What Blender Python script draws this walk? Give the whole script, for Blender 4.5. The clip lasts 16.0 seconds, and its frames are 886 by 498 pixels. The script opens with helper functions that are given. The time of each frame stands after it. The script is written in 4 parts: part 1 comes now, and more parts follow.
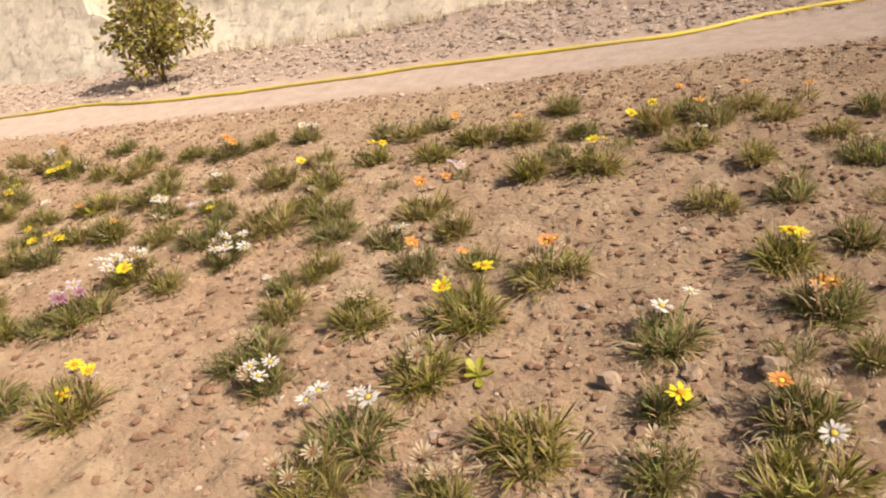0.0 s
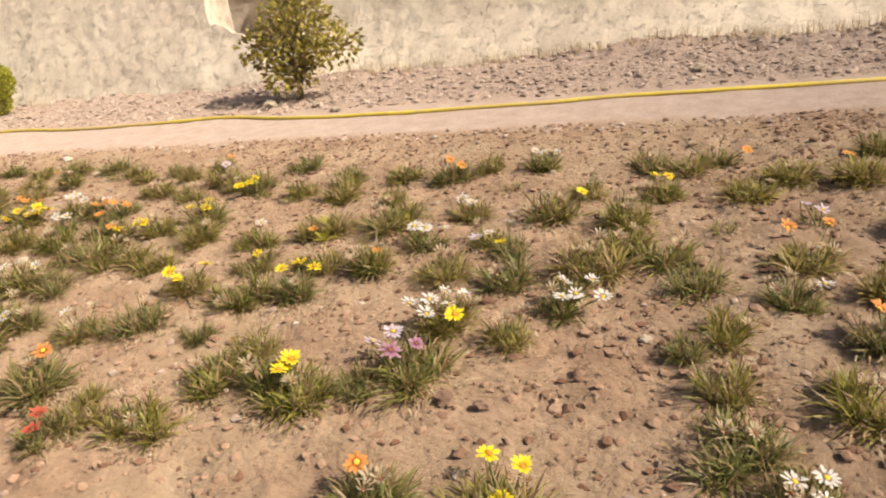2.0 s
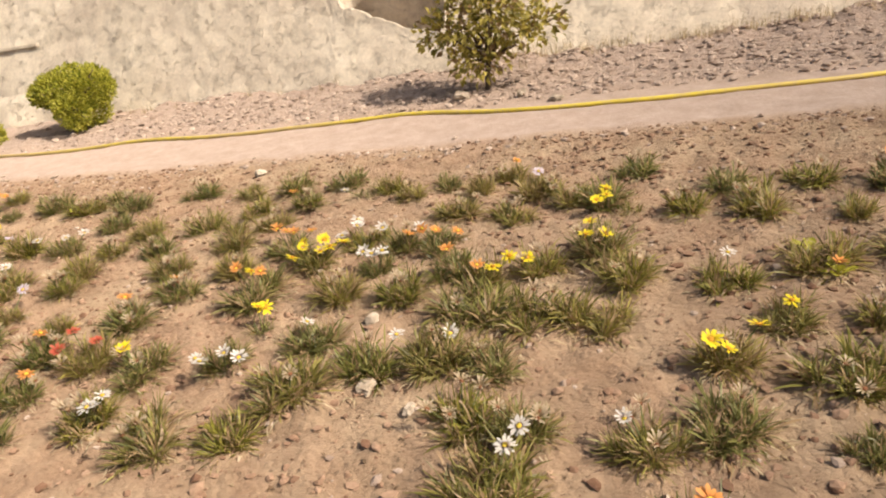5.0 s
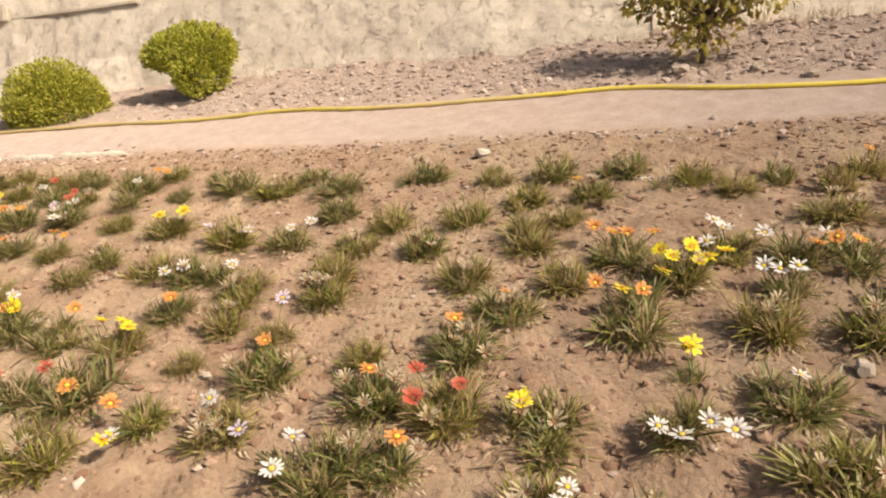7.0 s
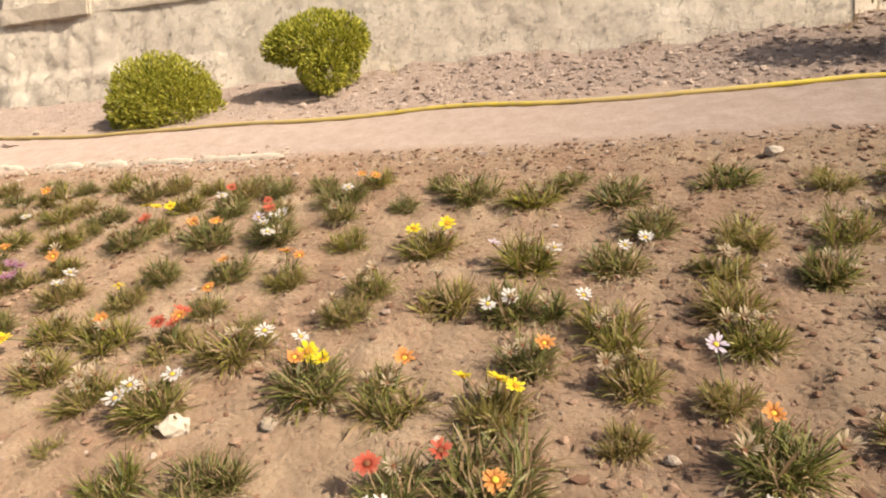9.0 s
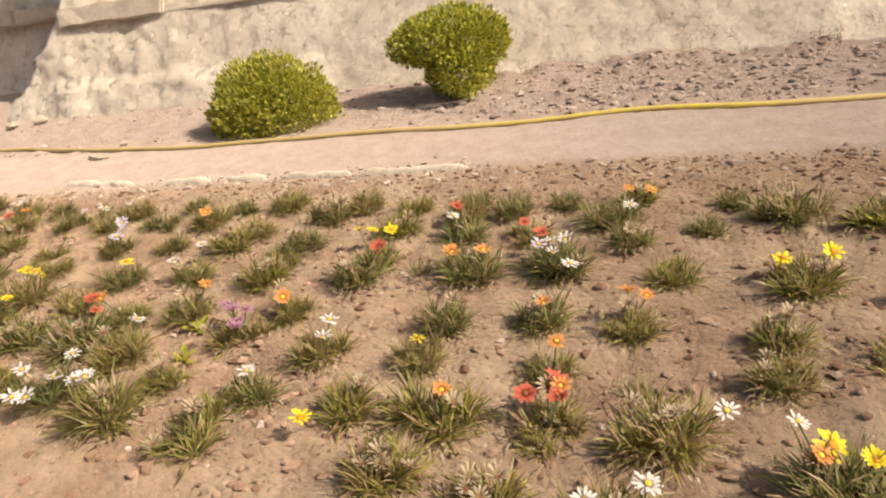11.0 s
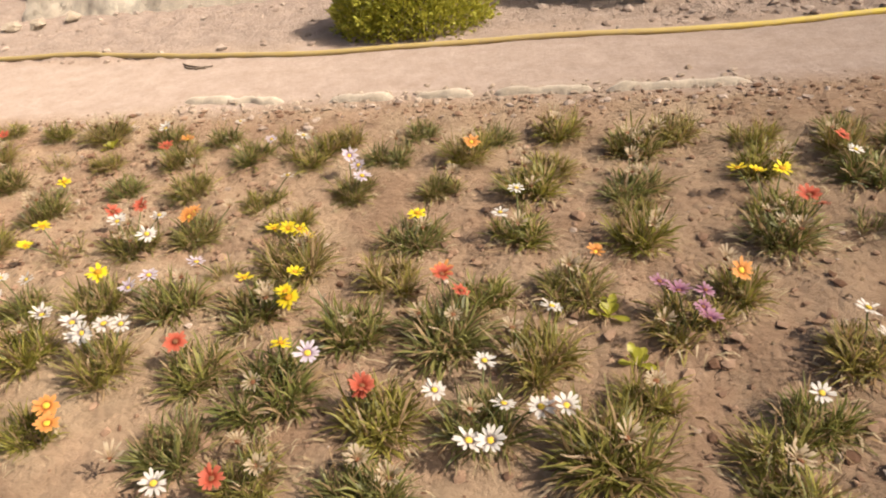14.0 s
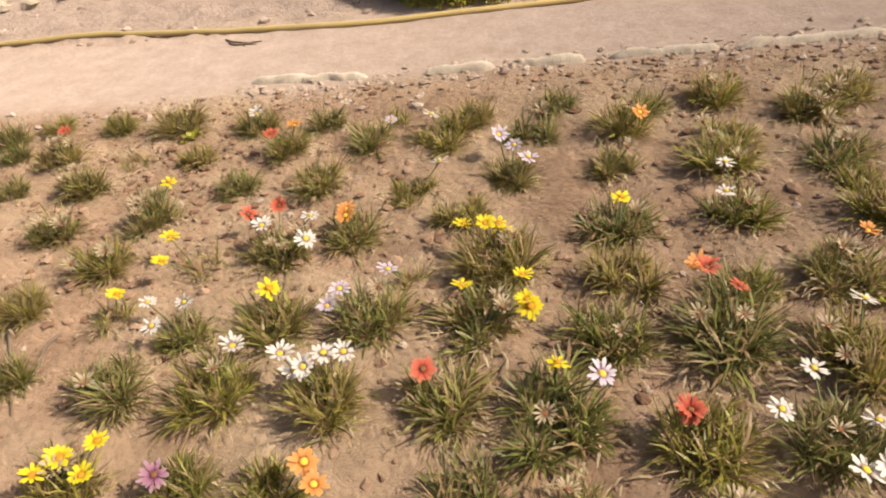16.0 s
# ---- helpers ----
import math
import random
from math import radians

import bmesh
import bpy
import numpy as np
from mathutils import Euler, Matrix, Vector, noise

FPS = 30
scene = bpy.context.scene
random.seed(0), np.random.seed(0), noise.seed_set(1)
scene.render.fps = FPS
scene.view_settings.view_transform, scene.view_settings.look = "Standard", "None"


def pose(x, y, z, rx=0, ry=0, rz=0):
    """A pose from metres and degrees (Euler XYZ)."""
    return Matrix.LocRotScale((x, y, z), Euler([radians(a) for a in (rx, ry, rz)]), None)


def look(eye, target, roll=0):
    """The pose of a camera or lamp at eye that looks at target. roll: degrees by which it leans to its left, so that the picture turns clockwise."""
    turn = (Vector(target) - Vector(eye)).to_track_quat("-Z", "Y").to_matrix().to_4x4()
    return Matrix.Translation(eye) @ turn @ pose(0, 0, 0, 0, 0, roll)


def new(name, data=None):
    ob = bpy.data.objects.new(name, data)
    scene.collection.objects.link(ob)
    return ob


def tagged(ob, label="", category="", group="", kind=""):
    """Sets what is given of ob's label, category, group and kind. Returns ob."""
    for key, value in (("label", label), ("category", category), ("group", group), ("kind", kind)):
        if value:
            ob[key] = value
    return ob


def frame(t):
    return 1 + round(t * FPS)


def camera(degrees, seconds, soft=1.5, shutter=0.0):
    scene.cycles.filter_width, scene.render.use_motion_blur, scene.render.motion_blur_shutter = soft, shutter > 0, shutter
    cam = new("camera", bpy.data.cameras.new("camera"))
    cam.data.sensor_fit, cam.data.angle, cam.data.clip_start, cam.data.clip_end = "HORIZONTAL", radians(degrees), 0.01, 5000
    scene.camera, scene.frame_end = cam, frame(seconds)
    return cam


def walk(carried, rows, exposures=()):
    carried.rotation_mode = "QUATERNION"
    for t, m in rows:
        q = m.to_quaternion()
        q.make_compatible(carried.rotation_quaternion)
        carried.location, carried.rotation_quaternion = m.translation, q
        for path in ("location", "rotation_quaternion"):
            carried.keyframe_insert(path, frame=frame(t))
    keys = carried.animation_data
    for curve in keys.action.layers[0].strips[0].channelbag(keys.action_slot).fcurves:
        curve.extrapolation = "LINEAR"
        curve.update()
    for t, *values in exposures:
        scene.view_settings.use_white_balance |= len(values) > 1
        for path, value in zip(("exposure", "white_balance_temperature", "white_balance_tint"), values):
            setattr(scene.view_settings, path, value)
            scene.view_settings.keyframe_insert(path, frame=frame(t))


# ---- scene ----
cam = camera(63.4, 16.0, soft=2.0)
METRES, EYE, TILT, LEAN, TURN = 12.0, 1.41, -26.7, 10.5, 15.4
ROWS = [
    (0.0, 0.0, 0.0, 0.0, 0.0, 0.0, 0.0),
    (0.5, -0.0352, 0.0124, -0.0015, -1.12, 0.93, -0.25),
    (1.0, -0.0627, 0.0273, -0.0012, -1.85, 1.53, -1.45),
    (1.5, -0.0925, 0.0469, 0.0034, 0.29, 1.58, -3.81),
    (2.0, -0.124, 0.06, 0.0004, 0.72, 3.06, -3.6),
    (2.5, -0.1555, 0.0749, 0.0018, 0.05, 1.77, -1.39),
    (3.0, -0.1848, 0.096, 0.0076, 2.44, 0.51, -1.0),
    (5.5, -0.3399, 0.1655, 0.0173, -0.72, 2.5, -0.68),
    (6.0, -0.3736, 0.1876, 0.0215, 1.2, 1.25, -1.64),
    (6.5, -0.4035, 0.2071, 0.021, 1.23, 1.85, -3.09),
    (7.0, -0.4334, 0.2223, 0.0226, 0.17, 0.83, -2.54),
    (7.5, -0.4627, 0.2418, 0.0246, 1.92, -0.69, -3.03),
    (8.0, -0.4916, 0.2535, 0.0246, 1.63, 0.89, -2.91),
    (8.5, -0.5229, 0.2647, 0.0224, -3.07, 1.5, -0.63),
    (9.0, -0.5544, 0.2852, 0.0246, 0.1, 1.2, -2.15),
    (9.5, -0.5836, 0.3018, 0.0267, -0.02, 2.41, -2.74),
    (12.0, -0.7209, 0.3762, 0.0343, -2.63, 1.79, -0.86),
    (12.5, -0.7428, 0.3877, 0.0377, -3.6, 1.19, -1.57),
    (13.0, -0.7694, 0.3952, 0.0366, -6.63, -0.9, -0.67),
    (13.5, -0.7903, 0.4054, 0.0363, -6.02, -2.62, -1.16),
    (14.0, -0.8086, 0.4226, 0.0418, -6.63, -5.33, -0.71),
    (14.5, -0.8259, 0.4341, 0.0422, -6.57, -6.07, -2.67),
    (15.0, -0.8482, 0.4395, 0.0416, -8.22, -5.95, -0.35),
    (15.5, -0.8628, 0.4479, 0.042, -8.87, -7.16, 0.42),
    (16.0, -0.8745, 0.4592, 0.0471, -11.13, -7.98, 2.4),
]
walk(cam, [(t, pose(0, 0, EYE, TILT, LEAN, TURN) @ pose(METRES * x, METRES * y, METRES * z, 90 + pitch, roll, yaw)) for t, x, y, z, yaw, pitch, roll in ROWS], exposures=[(0.0, 0.07), (16.0, 0.07)])

# ---- sky and sun ----
SUN_ELEV, SUN_AZ = 42.0, -11.0      # degrees up; degrees from +x towards +y, where the sun stands
world = bpy.data.worlds.new("sky")
scene.world = world
world.use_nodes = True
wn = world.node_tree
sky = wn.nodes.new("ShaderNodeTexSky")
sky.sky_type, sky.sun_disc = "NISHITA", False
sky.sun_elevation, sky.sun_rotation = radians(SUN_ELEV), radians(90 - SUN_AZ)
sky.dust_density, sky.ozone_density, sky.air_density = 5.0, 0.3, 0.8
wn.links.new(sky.outputs[0], wn.nodes["Background"].inputs[0])
wn.nodes["Background"].inputs[1].default_value = 0.11
sun = new("sun", bpy.data.lights.new("sun", "SUN"))
sun.data.energy, sun.data.angle, sun.data.color = 5.2, radians(0.6), (1.0, 0.89, 0.775)
_e, _a = radians(SUN_ELEV), radians(SUN_AZ)
SUN_DIR = Vector((math.cos(_e) * math.cos(_a), math.cos(_e) * math.sin(_a), math.sin(_e)))
sun.matrix_world = look(SUN_DIR * 30, (0, 0, 0))


# ---- materials ----
class Mat:
    """A node material with short helpers."""

    def __init__(self, name, rough=0.9, spec=0.3, powder=None):
        self.m = bpy.data.materials.new(name)
        self.m.use_nodes = True
        self.t = self.m.node_tree
        self.b = self.t.nodes["Principled BSDF"]
        self.b.inputs["Roughness"].default_value = rough
        self.b.inputs["Specular IOR Level"].default_value = spec
        self.b.inputs["Diffuse Roughness"].default_value = powder if powder is not None else (1.0 if rough > 0.85 else 0.0)
        self.pos = self.t.nodes.new("ShaderNodeNewGeometry").outputs["Position"]
        self.obj = self.t.nodes.new("ShaderNodeTexCoord").outputs["Object"]

    def noise(self, scale, detail=4, rough=0.6, vec=None, distortion=0.0):
        n = self.t.nodes.new("ShaderNodeTexNoise")
        n.inputs["Scale"].default_value, n.inputs["Detail"].default_value = scale, detail
        n.inputs["Roughness"].default_value, n.inputs["Distortion"].default_value = rough, distortion
        self.t.links.new(vec or self.pos, n.inputs["Vector"])
        return n.outputs["Fac"]

    def stretch(self, vec, s):
        n = self.t.nodes.new("ShaderNodeMapping")
        n.inputs["Scale"].default_value = s
        self.t.links.new(vec, n.inputs["Vector"])
        return n.outputs[0]

    def cells(self, scale, feature="F1", out="Distance"):
        n = self.t.nodes.new("ShaderNodeTexVoronoi")
        n.feature = feature
        n.inputs["Scale"].default_value = scale
        self.t.links.new(self.pos, n.inputs["Vector"])
        return n.outputs[out]

    def ramp(self, fac, stops):
        n = self.t.nodes.new("ShaderNodeValToRGB")
        e = n.color_ramp.elements
        while len(e) < len(stops):
            e.new(0.5)
        for k, (p, c) in zip(e, stops):
            k.position = p
            k.color = (*c, 1) if isinstance(c, tuple) else (c, c, c, 1)
        self.t.links.new(fac, n.inputs[0])
        return n.outputs[0]

    def math(self, op, a, b=0.0, c=0.0):
        n = self.t.nodes.new("ShaderNodeMath")
        n.operation = op
        for i, v in enumerate((a, b, c)):
            if isinstance(v, (int, float)):
                n.inputs[i].default_value = v
            else:
                self.t.links.new(v, n.inputs[i])
        return n.outputs[0]

    def mix(self, fac, a, b, mode="MIX"):
        n = self.t.nodes.new("ShaderNodeMix")
        n.data_type, n.blend_type = "RGBA", mode
        for i, v in ((0, fac), (6, a), (7, b)):
            if isinstance(v, (int, float)):
                n.inputs[i].default_value = v
            elif isinstance(v, tuple):
                n.inputs[i].default_value = (*v, 1)
            else:
                self.t.links.new(v, n.inputs[i])
        return n.outputs[2]

    def axis(self, i, vec=None):
        n = self.t.nodes.new("ShaderNodeSeparateXYZ")
        self.t.links.new(vec or self.pos, n.inputs[0])
        return n.outputs[i]

    def island(self):
        return self.t.nodes["Geometry"].outputs["Random Per Island"]

    def each(self):
        return self.t.nodes.new("ShaderNodeObjectInfo").outputs["Random"]

    def done(self, colour, bump=None, strength=0.5, dist=0.01):
        if isinstance(colour, tuple):
            self.b.inputs["Base Color"].default_value = (*colour, 1)
        else:
            self.t.links.new(colour, self.b.inputs["Base Color"])
        if bump is not None:
            n = self.t.nodes.new("ShaderNodeBump")
            n.inputs["Strength"].default_value, n.inputs["Distance"].default_value = strength, dist
            self.t.links.new(bump, n.inputs["Height"])
            self.t.links.new(n.outputs[0], self.b.inputs["Normal"])
        return self.m

    def thin(self, amount, colour):
        """Lets part of the light through, as a leaf or a petal does."""
        tr = self.t.nodes.new("ShaderNodeBsdfTranslucent")
        mx = self.t.nodes.new("ShaderNodeMixShader")
        mx.inputs[0].default_value = amount
        if isinstance(colour, tuple):
            tr.inputs[0].default_value = (*colour, 1)
        else:
            self.t.links.new(colour, tr.inputs[0])
        self.t.links.new(self.b.outputs[0], mx.inputs[1])
        self.t.links.new(tr.outputs[0], mx.inputs[2])
        self.t.links.new(mx.outputs[0], self.t.nodes["Material Output"].inputs[0])


def ground_material():
    k = Mat("earth", 0.95, 0.15)
    big, mid, fine = k.noise(0.55, 3), k.noise(4.0, 6, 0.65), k.noise(38.0, 8, 0.75)
    soil = k.ramp(mid, [(0.28, (0.215, 0.114, 0.067)), (0.5, (0.335, 0.202, 0.126)), (0.72, (0.44, 0.288, 0.188))])
    pale = k.ramp(mid, [(0.3, (0.385, 0.272, 0.168)), (0.7, (0.515, 0.385, 0.248))])
    # drifts of paler sand over the red earth
    east = k.math("MULTIPLY_ADD", k.axis(0), 0.07, 0.72)
    east = k.ramp(k.math("ADD", east, k.math("MULTIPLY_ADD", big, 1.2, -0.6)), [(0.25, 0.0), (0.85, 1.0)])
    sand = k.ramp(k.noise(1.3, 5, 0.6, None, 0.6), [(0.42, 0.0), (0.62, 0.75)])
    soil = k.mix(sand, k.mix(east, k.mix(0.4, soil, pale), k.mix(0.55, soil, pale)), pale)
    # trodden path: a paler, finer strip
    y = k.math("ADD", k.axis(1), k.math("MULTIPLY_ADD", k.noise(1.6, 5, 0.65), 0.5, -0.25))
    on = k.math("MULTIPLY", k.ramp(k.math("SUBTRACT", y, 5.0), [(0.38, 0.0), (0.62, 1.0)]), k.ramp(k.math("SUBTRACT", y, 6.2), [(0.25, 1.0), (0.6, 0.0)]))
    path = k.ramp(k.noise(7.0, 6, 0.7), [(0.3, (0.385, 0.287, 0.220)), (0.7, (0.49, 0.381, 0.305))])
    rub = k.ramp(k.noise(9.0, 7, 0.75), [(0.3, (0.33, 0.238, 0.178)), (0.52, (0.455, 0.345, 0.265)), (0.75, (0.57, 0.45, 0.36))])
    beyond = k.ramp(k.math("SUBTRACT", y, 6.0), [(0.45, 0.0), (0.75, 1.0)])
    swept = k.ramp(k.math("MULTIPLY_ADD", k.math("ADD", k.axis(0), k.math("MULTIPLY", k.noise(1.1, 4), 1.6)), -0.3, -2.75), [(0.2, 0.0), (0.8, 0.85)])
    rub = k.mix(swept, rub, path)
    c = k.mix(on, k.mix(beyond, soil, rub), path)
    c = k.mix(0.42, c, k.ramp(fine, [(0.25, 0.42), (0.5, 0.85), (0.75, 1.0)]), "MULTIPLY")
    lumps = k.math("MULTIPLY", k.cells(34.0), k.noise(16.0, 4, 0.7))
    h = k.math("ADD", k.math("ADD", k.math("MULTIPLY", fine, 0.8), k.math("MULTIPLY", k.noise(130.0, 4, 0.7), 0.5)), k.math("MULTIPLY", lumps, -1.2))
    h = k.math("MULTIPLY", h, k.math("MULTIPLY_ADD", on, -0.75, 1.0))
    return k.done(c, h, 0.85, 0.02)


def clod_material(name, lo, hi):
    k = Mat(name, 0.95, 0.15)
    c = k.ramp(k.island(), [(0.0, lo), (1.0, hi)])
    c = k.mix(0.5, c, k.ramp(k.noise(60.0, 5, 0.7), [(0.3, 0.55), (0.7, 1.0)]), "MULTIPLY")
    return k.done(c, k.noise(90.0, 5), 0.6, 0.008)


def stone_material(name, lo, hi):
    k = Mat(name, 0.9, 0.2)
    c = k.ramp(k.noise(14.0, 6, 0.7), [(0.3, lo), (0.7, hi)])
    c = k.mix(0.35, c, k.ramp(k.noise(70.0, 6, 0.7), [(0.35, 0.5), (0.65, 1.0)]), "MULTIPLY")
    return k.done(c, k.noise(45.0, 8, 0.7), 0.7, 0.012)


def wall_material():
    k = Mat("weathered_render", 0.93, 0.15, 0.3)
    c = k.ramp(k.noise(1.1, 6, 0.65), [(0.3, (0.62, 0.52, 0.40)), (0.55, (0.78, 0.675, 0.52)), (0.75, (0.85, 0.75, 0.595))])
    streak = k.noise(3.2, 5, 0.6, k.stretch(k.pos, (1.0, 1.0, 0.4)))
    c = k.mix(k.ramp(streak, [(0.55, 0.0), (0.75, 0.35)]), c, (0.40, 0.335, 0.25))
    c = k.mix(k.ramp(k.noise(5.5, 7, 0.7), [(0.52, 0.0), (0.7, 0.5)]), c, (0.36, 0.30, 0.22))
    c = k.mix(0.4, c, k.ramp(k.noise(26.0, 8, 0.75), [(0.3, 0.55), (0.6, 1.0)]), "MULTIPLY")
    pits = k.ramp(k.noise(8.0, 9, 0.8), [(0.30, 0.0), (0.46, 1.0)])
    c = k.mix(0.4, c, k.ramp(pits, [(0.0, 0.6), (0.6, 1.0)]), "MULTIPLY")
    h = k.math("ADD", k.math("ADD", k.noise(9.0, 8, 0.7), pits), k.math("MULTIPLY", k.noise(60.0, 6, 0.7), 0.4))
    return k.done(c, h, 0.8, 0.028)


def leaf_material(name, stops, dry, share, thin=0.3, cool=()):
    k = Mat(name, 0.45, 0.45)
    c = k.ramp(k.island(), stops)
    r = k.each()
    c = k.mix(k.math("MULTIPLY", r, 0.3), c, dry)
    if cool:
        c = k.mix(k.ramp(k.math("FRACT", k.math("MULTIPLY", r, 7.31)), [(0.15, 0.6), (0.6, 0.0)]), c, k.ramp(k.island(), [(0.0, cool[0]), (1.0, cool[1])]))
    far = k.math("FRACT", k.math("MULTIPLY_ADD", k.island(), 37.0, k.math("MULTIPLY", r, 3.0)))
    c = k.mix(k.math("GREATER_THAN", far, 1.0 - share), c, dry)
    c = k.mix(0.35, c, k.ramp(k.noise(55.0, 4, 0.6), [(0.3, 0.5), (0.7, 1.0)]), "MULTIPLY")
    m = k.done(c, k.noise(120.0, 3), 0.2, 0.003)
    k.thin(thin, c)
    return m


def petal_material(name, base, edge, heart):
    k = Mat(name, 0.6, 0.25)
    d = k.math("SQRT", k.math("ADD", k.math("POWER", k.axis(0, k.obj), 2.0), k.math("POWER", k.axis(1, k.obj), 2.0)))
    c = k.ramp(k.math("MULTIPLY", d, 21.0), [(0.24, heart), (0.36, base), (0.95, edge)])
    c = k.mix(0.3, c, k.ramp(k.island(), [(0.0, 0.7), (1.0, 1.0)]), "MULTIPLY")
    m = k.done(c)
    k.thin(0.3, c)
    return m


def plain(name, colour, rough=0.8, vary=0.3, scale=40.0):
    k = Mat(name, rough, 0.25)
    return k.done(k.mix(vary, colour, k.ramp(k.noise(scale, 5, 0.7), [(0.3, 0.4), (0.7, 1.0)]), "MULTIPLY"), k.noise(scale * 2, 4), 0.3, 0.004)


def hose_material():
    k = Mat("yellow_hose", 0.5, 0.4)
    x = k.axis(0)
    c = k.ramp(k.noise(3.0, 4), [(0.3, (0.60, 0.46, 0.045)), (0.7, (0.73, 0.57, 0.07))])
    west = k.ramp(k.math("MULTIPLY_ADD", x, -0.25, -2.0), [(0.2, 0.0), (0.65, 0.8)])
    worn = k.ramp(k.noise(0.55, 3, 0.6), [(0.5, 0.0), (0.62, 0.7)])
    c = k.mix(k.math("MAXIMUM", west, worn), c, (0.50, 0.36, 0.16))
    c = k.mix(k.ramp(k.noise(22.0, 6, 0.7), [(0.45, 0.0), (0.7, 0.6)]), c, (0.44, 0.33, 0.2))
    return k.done(c, k.noise(80.0, 4), 0.2, 0.004)


EARTH = ground_material()
CLOD = clod_material("soil_clods", (0.22, 0.12, 0.072), (0.46, 0.305, 0.20))
RUBBLE = clod_material("limestone_rubble", (0.36, 0.262, 0.195), (0.63, 0.50, 0.395))
PALE_RUBBLE = clod_material("pale_mortar", (0.44, 0.335, 0.24), (0.62, 0.49, 0.37))
PALE_STONE = stone_material("pale_limestone", (0.40, 0.315, 0.225), (0.60, 0.50, 0.38))
BLEACHED_STONE = stone_material("bleached_limestone", (0.55, 0.46, 0.345), (0.75, 0.65, 0.51))
WARM_STONE = stone_material("earth_stained_limestone", (0.34, 0.235, 0.155), (0.49, 0.36, 0.255))
BROWN_STONE = stone_material("brown_stone", (0.20, 0.122, 0.08), (0.33, 0.215, 0.145))
WALL = wall_material()
FOLIAGE = leaf_material("gazania_leaf", [(0.0, (0.12, 0.125, 0.018)), (0.5, (0.28, 0.265, 0.036)), (1.0, (0.52, 0.46, 0.10))], (0.47, 0.32, 0.165), 0.30, 0.40, ((0.09, 0.115, 0.032), (0.27, 0.29, 0.10)))
STRAW = leaf_material("straw", [(0.0, (0.42, 0.32, 0.17)), (1.0, (0.66, 0.54, 0.34))], (0.38, 0.27, 0.14), 0.2, 0.2)
DEAD_LEAF = leaf_material("dead_leaf", [(0.0, (0.13, 0.08, 0.045)), (0.6, (0.25, 0.16, 0.085)), (1.0, (0.50, 0.38, 0.22))], (0.20, 0.12, 0.06), 0.2, 0.1)
TWIGLEAF = leaf_material("tree_leaf", [(0.0, (0.20, 0.19, 0.04)), (0.6, (0.46, 0.40, 0.075)), (1.0, (0.70, 0.58, 0.13))], (0.30, 0.20, 0.09), 0.14, 0.45)
BUSHLEAF = leaf_material("shrub_leaf", [(0.0, (0.17, 0.20, 0.022)), (0.5, (0.46, 0.45, 0.048)), (1.0, (0.76, 0.69, 0.115))], (0.45, 0.40, 0.07), 0.05, 0.36)
BARK = plain("bark", (0.20, 0.145, 0.10), 0.9, 0.5, 60.0)
STEM = plain("flower_stem", (0.16, 0.17, 0.06), 0.7)
HOSE = hose_material()
PETALS = {
    "y": petal_material("yellow_petals", (0.84, 0.67, 0.025), (0.88, 0.74, 0.05), (0.60, 0.36, 0.02)),
    "o": petal_material("orange_petals", (0.70, 0.29, 0.07), (0.78, 0.40, 0.14), (0.42, 0.13, 0.03)),
    "r": petal_material("red_petals", (0.56, 0.11, 0.06), (0.66, 0.22, 0.13), (0.30, 0.05, 0.02)),
    "w": petal_material("white_petals", (0.74, 0.69, 0.61), (0.78, 0.73, 0.65), (0.30, 0.22, 0.20)),
    "p": petal_material("lilac_petals", (0.40, 0.18, 0.26), (0.56, 0.37, 0.42), (0.22, 0.08, 0.15)),
    "l": petal_material("pale_lilac_petals", (0.62, 0.52, 0.58), (0.74, 0.68, 0.70), (0.35, 0.22, 0.30)),
    "s": petal_material("withered_petals", (0.50, 0.39, 0.25), (0.62, 0.51, 0.36), (0.34, 0.24, 0.13)),
}
DISC = {"y": plain("orange_disc", (0.55, 0.26, 0.02)), "w": plain("yellow_disc", (0.70, 0.50, 0.06)), "d": plain("brown_disc", (0.22, 0.09, 0.04))}


# ---- helpers of this place ----
def mesh(name, verts, faces, mat, smooth=False):
    me = bpy.data.meshes.new(name)
    me.from_pydata(verts, [], faces)
    me.materials.append(mat)
    if smooth:
        me.polygons.foreach_set("use_smooth", [True] * len(me.polygons))
    me.update()
    return me


def part(name, me, parent, label="", m=None):
    ob = new(name, me)
    ob.parent = parent
    if m is not None:
        ob.matrix_basis = m
    if label:
        tagged(ob, label)
    return ob


def bm_mesh(name, bm, mat, smooth=True):
    me = bpy.data.meshes.new(name)
    bm.to_mesh(me)
    bm.free()
    me.materials.append(mat)
    if smooth:
        me.polygons.foreach_set("use_smooth", [True] * len(me.polygons))
    return me


def tube(points, radii, sides=8):
    """Vertices and faces of a round tube along points."""
    verts, faces = [], []
    n = len(points)
    pts = [Vector(p) for p in points]
    for i, p in enumerate(pts):
        d = (pts[min(i + 1, n - 1)] - pts[max(i - 1, 0)]).normalized()
        u = d.cross(Vector((0.31, 0.17, 0.93)) if abs(d.z) < 0.8 else Vector((1, 0, 0))).normalized()
        v = d.cross(u)
        for s in range(sides):
            a = 2 * math.pi * s / sides
            verts.append(p + (u * math.cos(a) + v * math.sin(a)) * radii[i])
    for i in range(n - 1):
        for s in range(sides):
            a, b = i * sides + s, i * sides + (s + 1) % sides
            faces.append((a, b, b + sides, a + sides))
    faces.append(tuple(range(sides))[::-1])
    faces.append(tuple(range((n - 1) * sides, n * sides)))
    return verts, faces


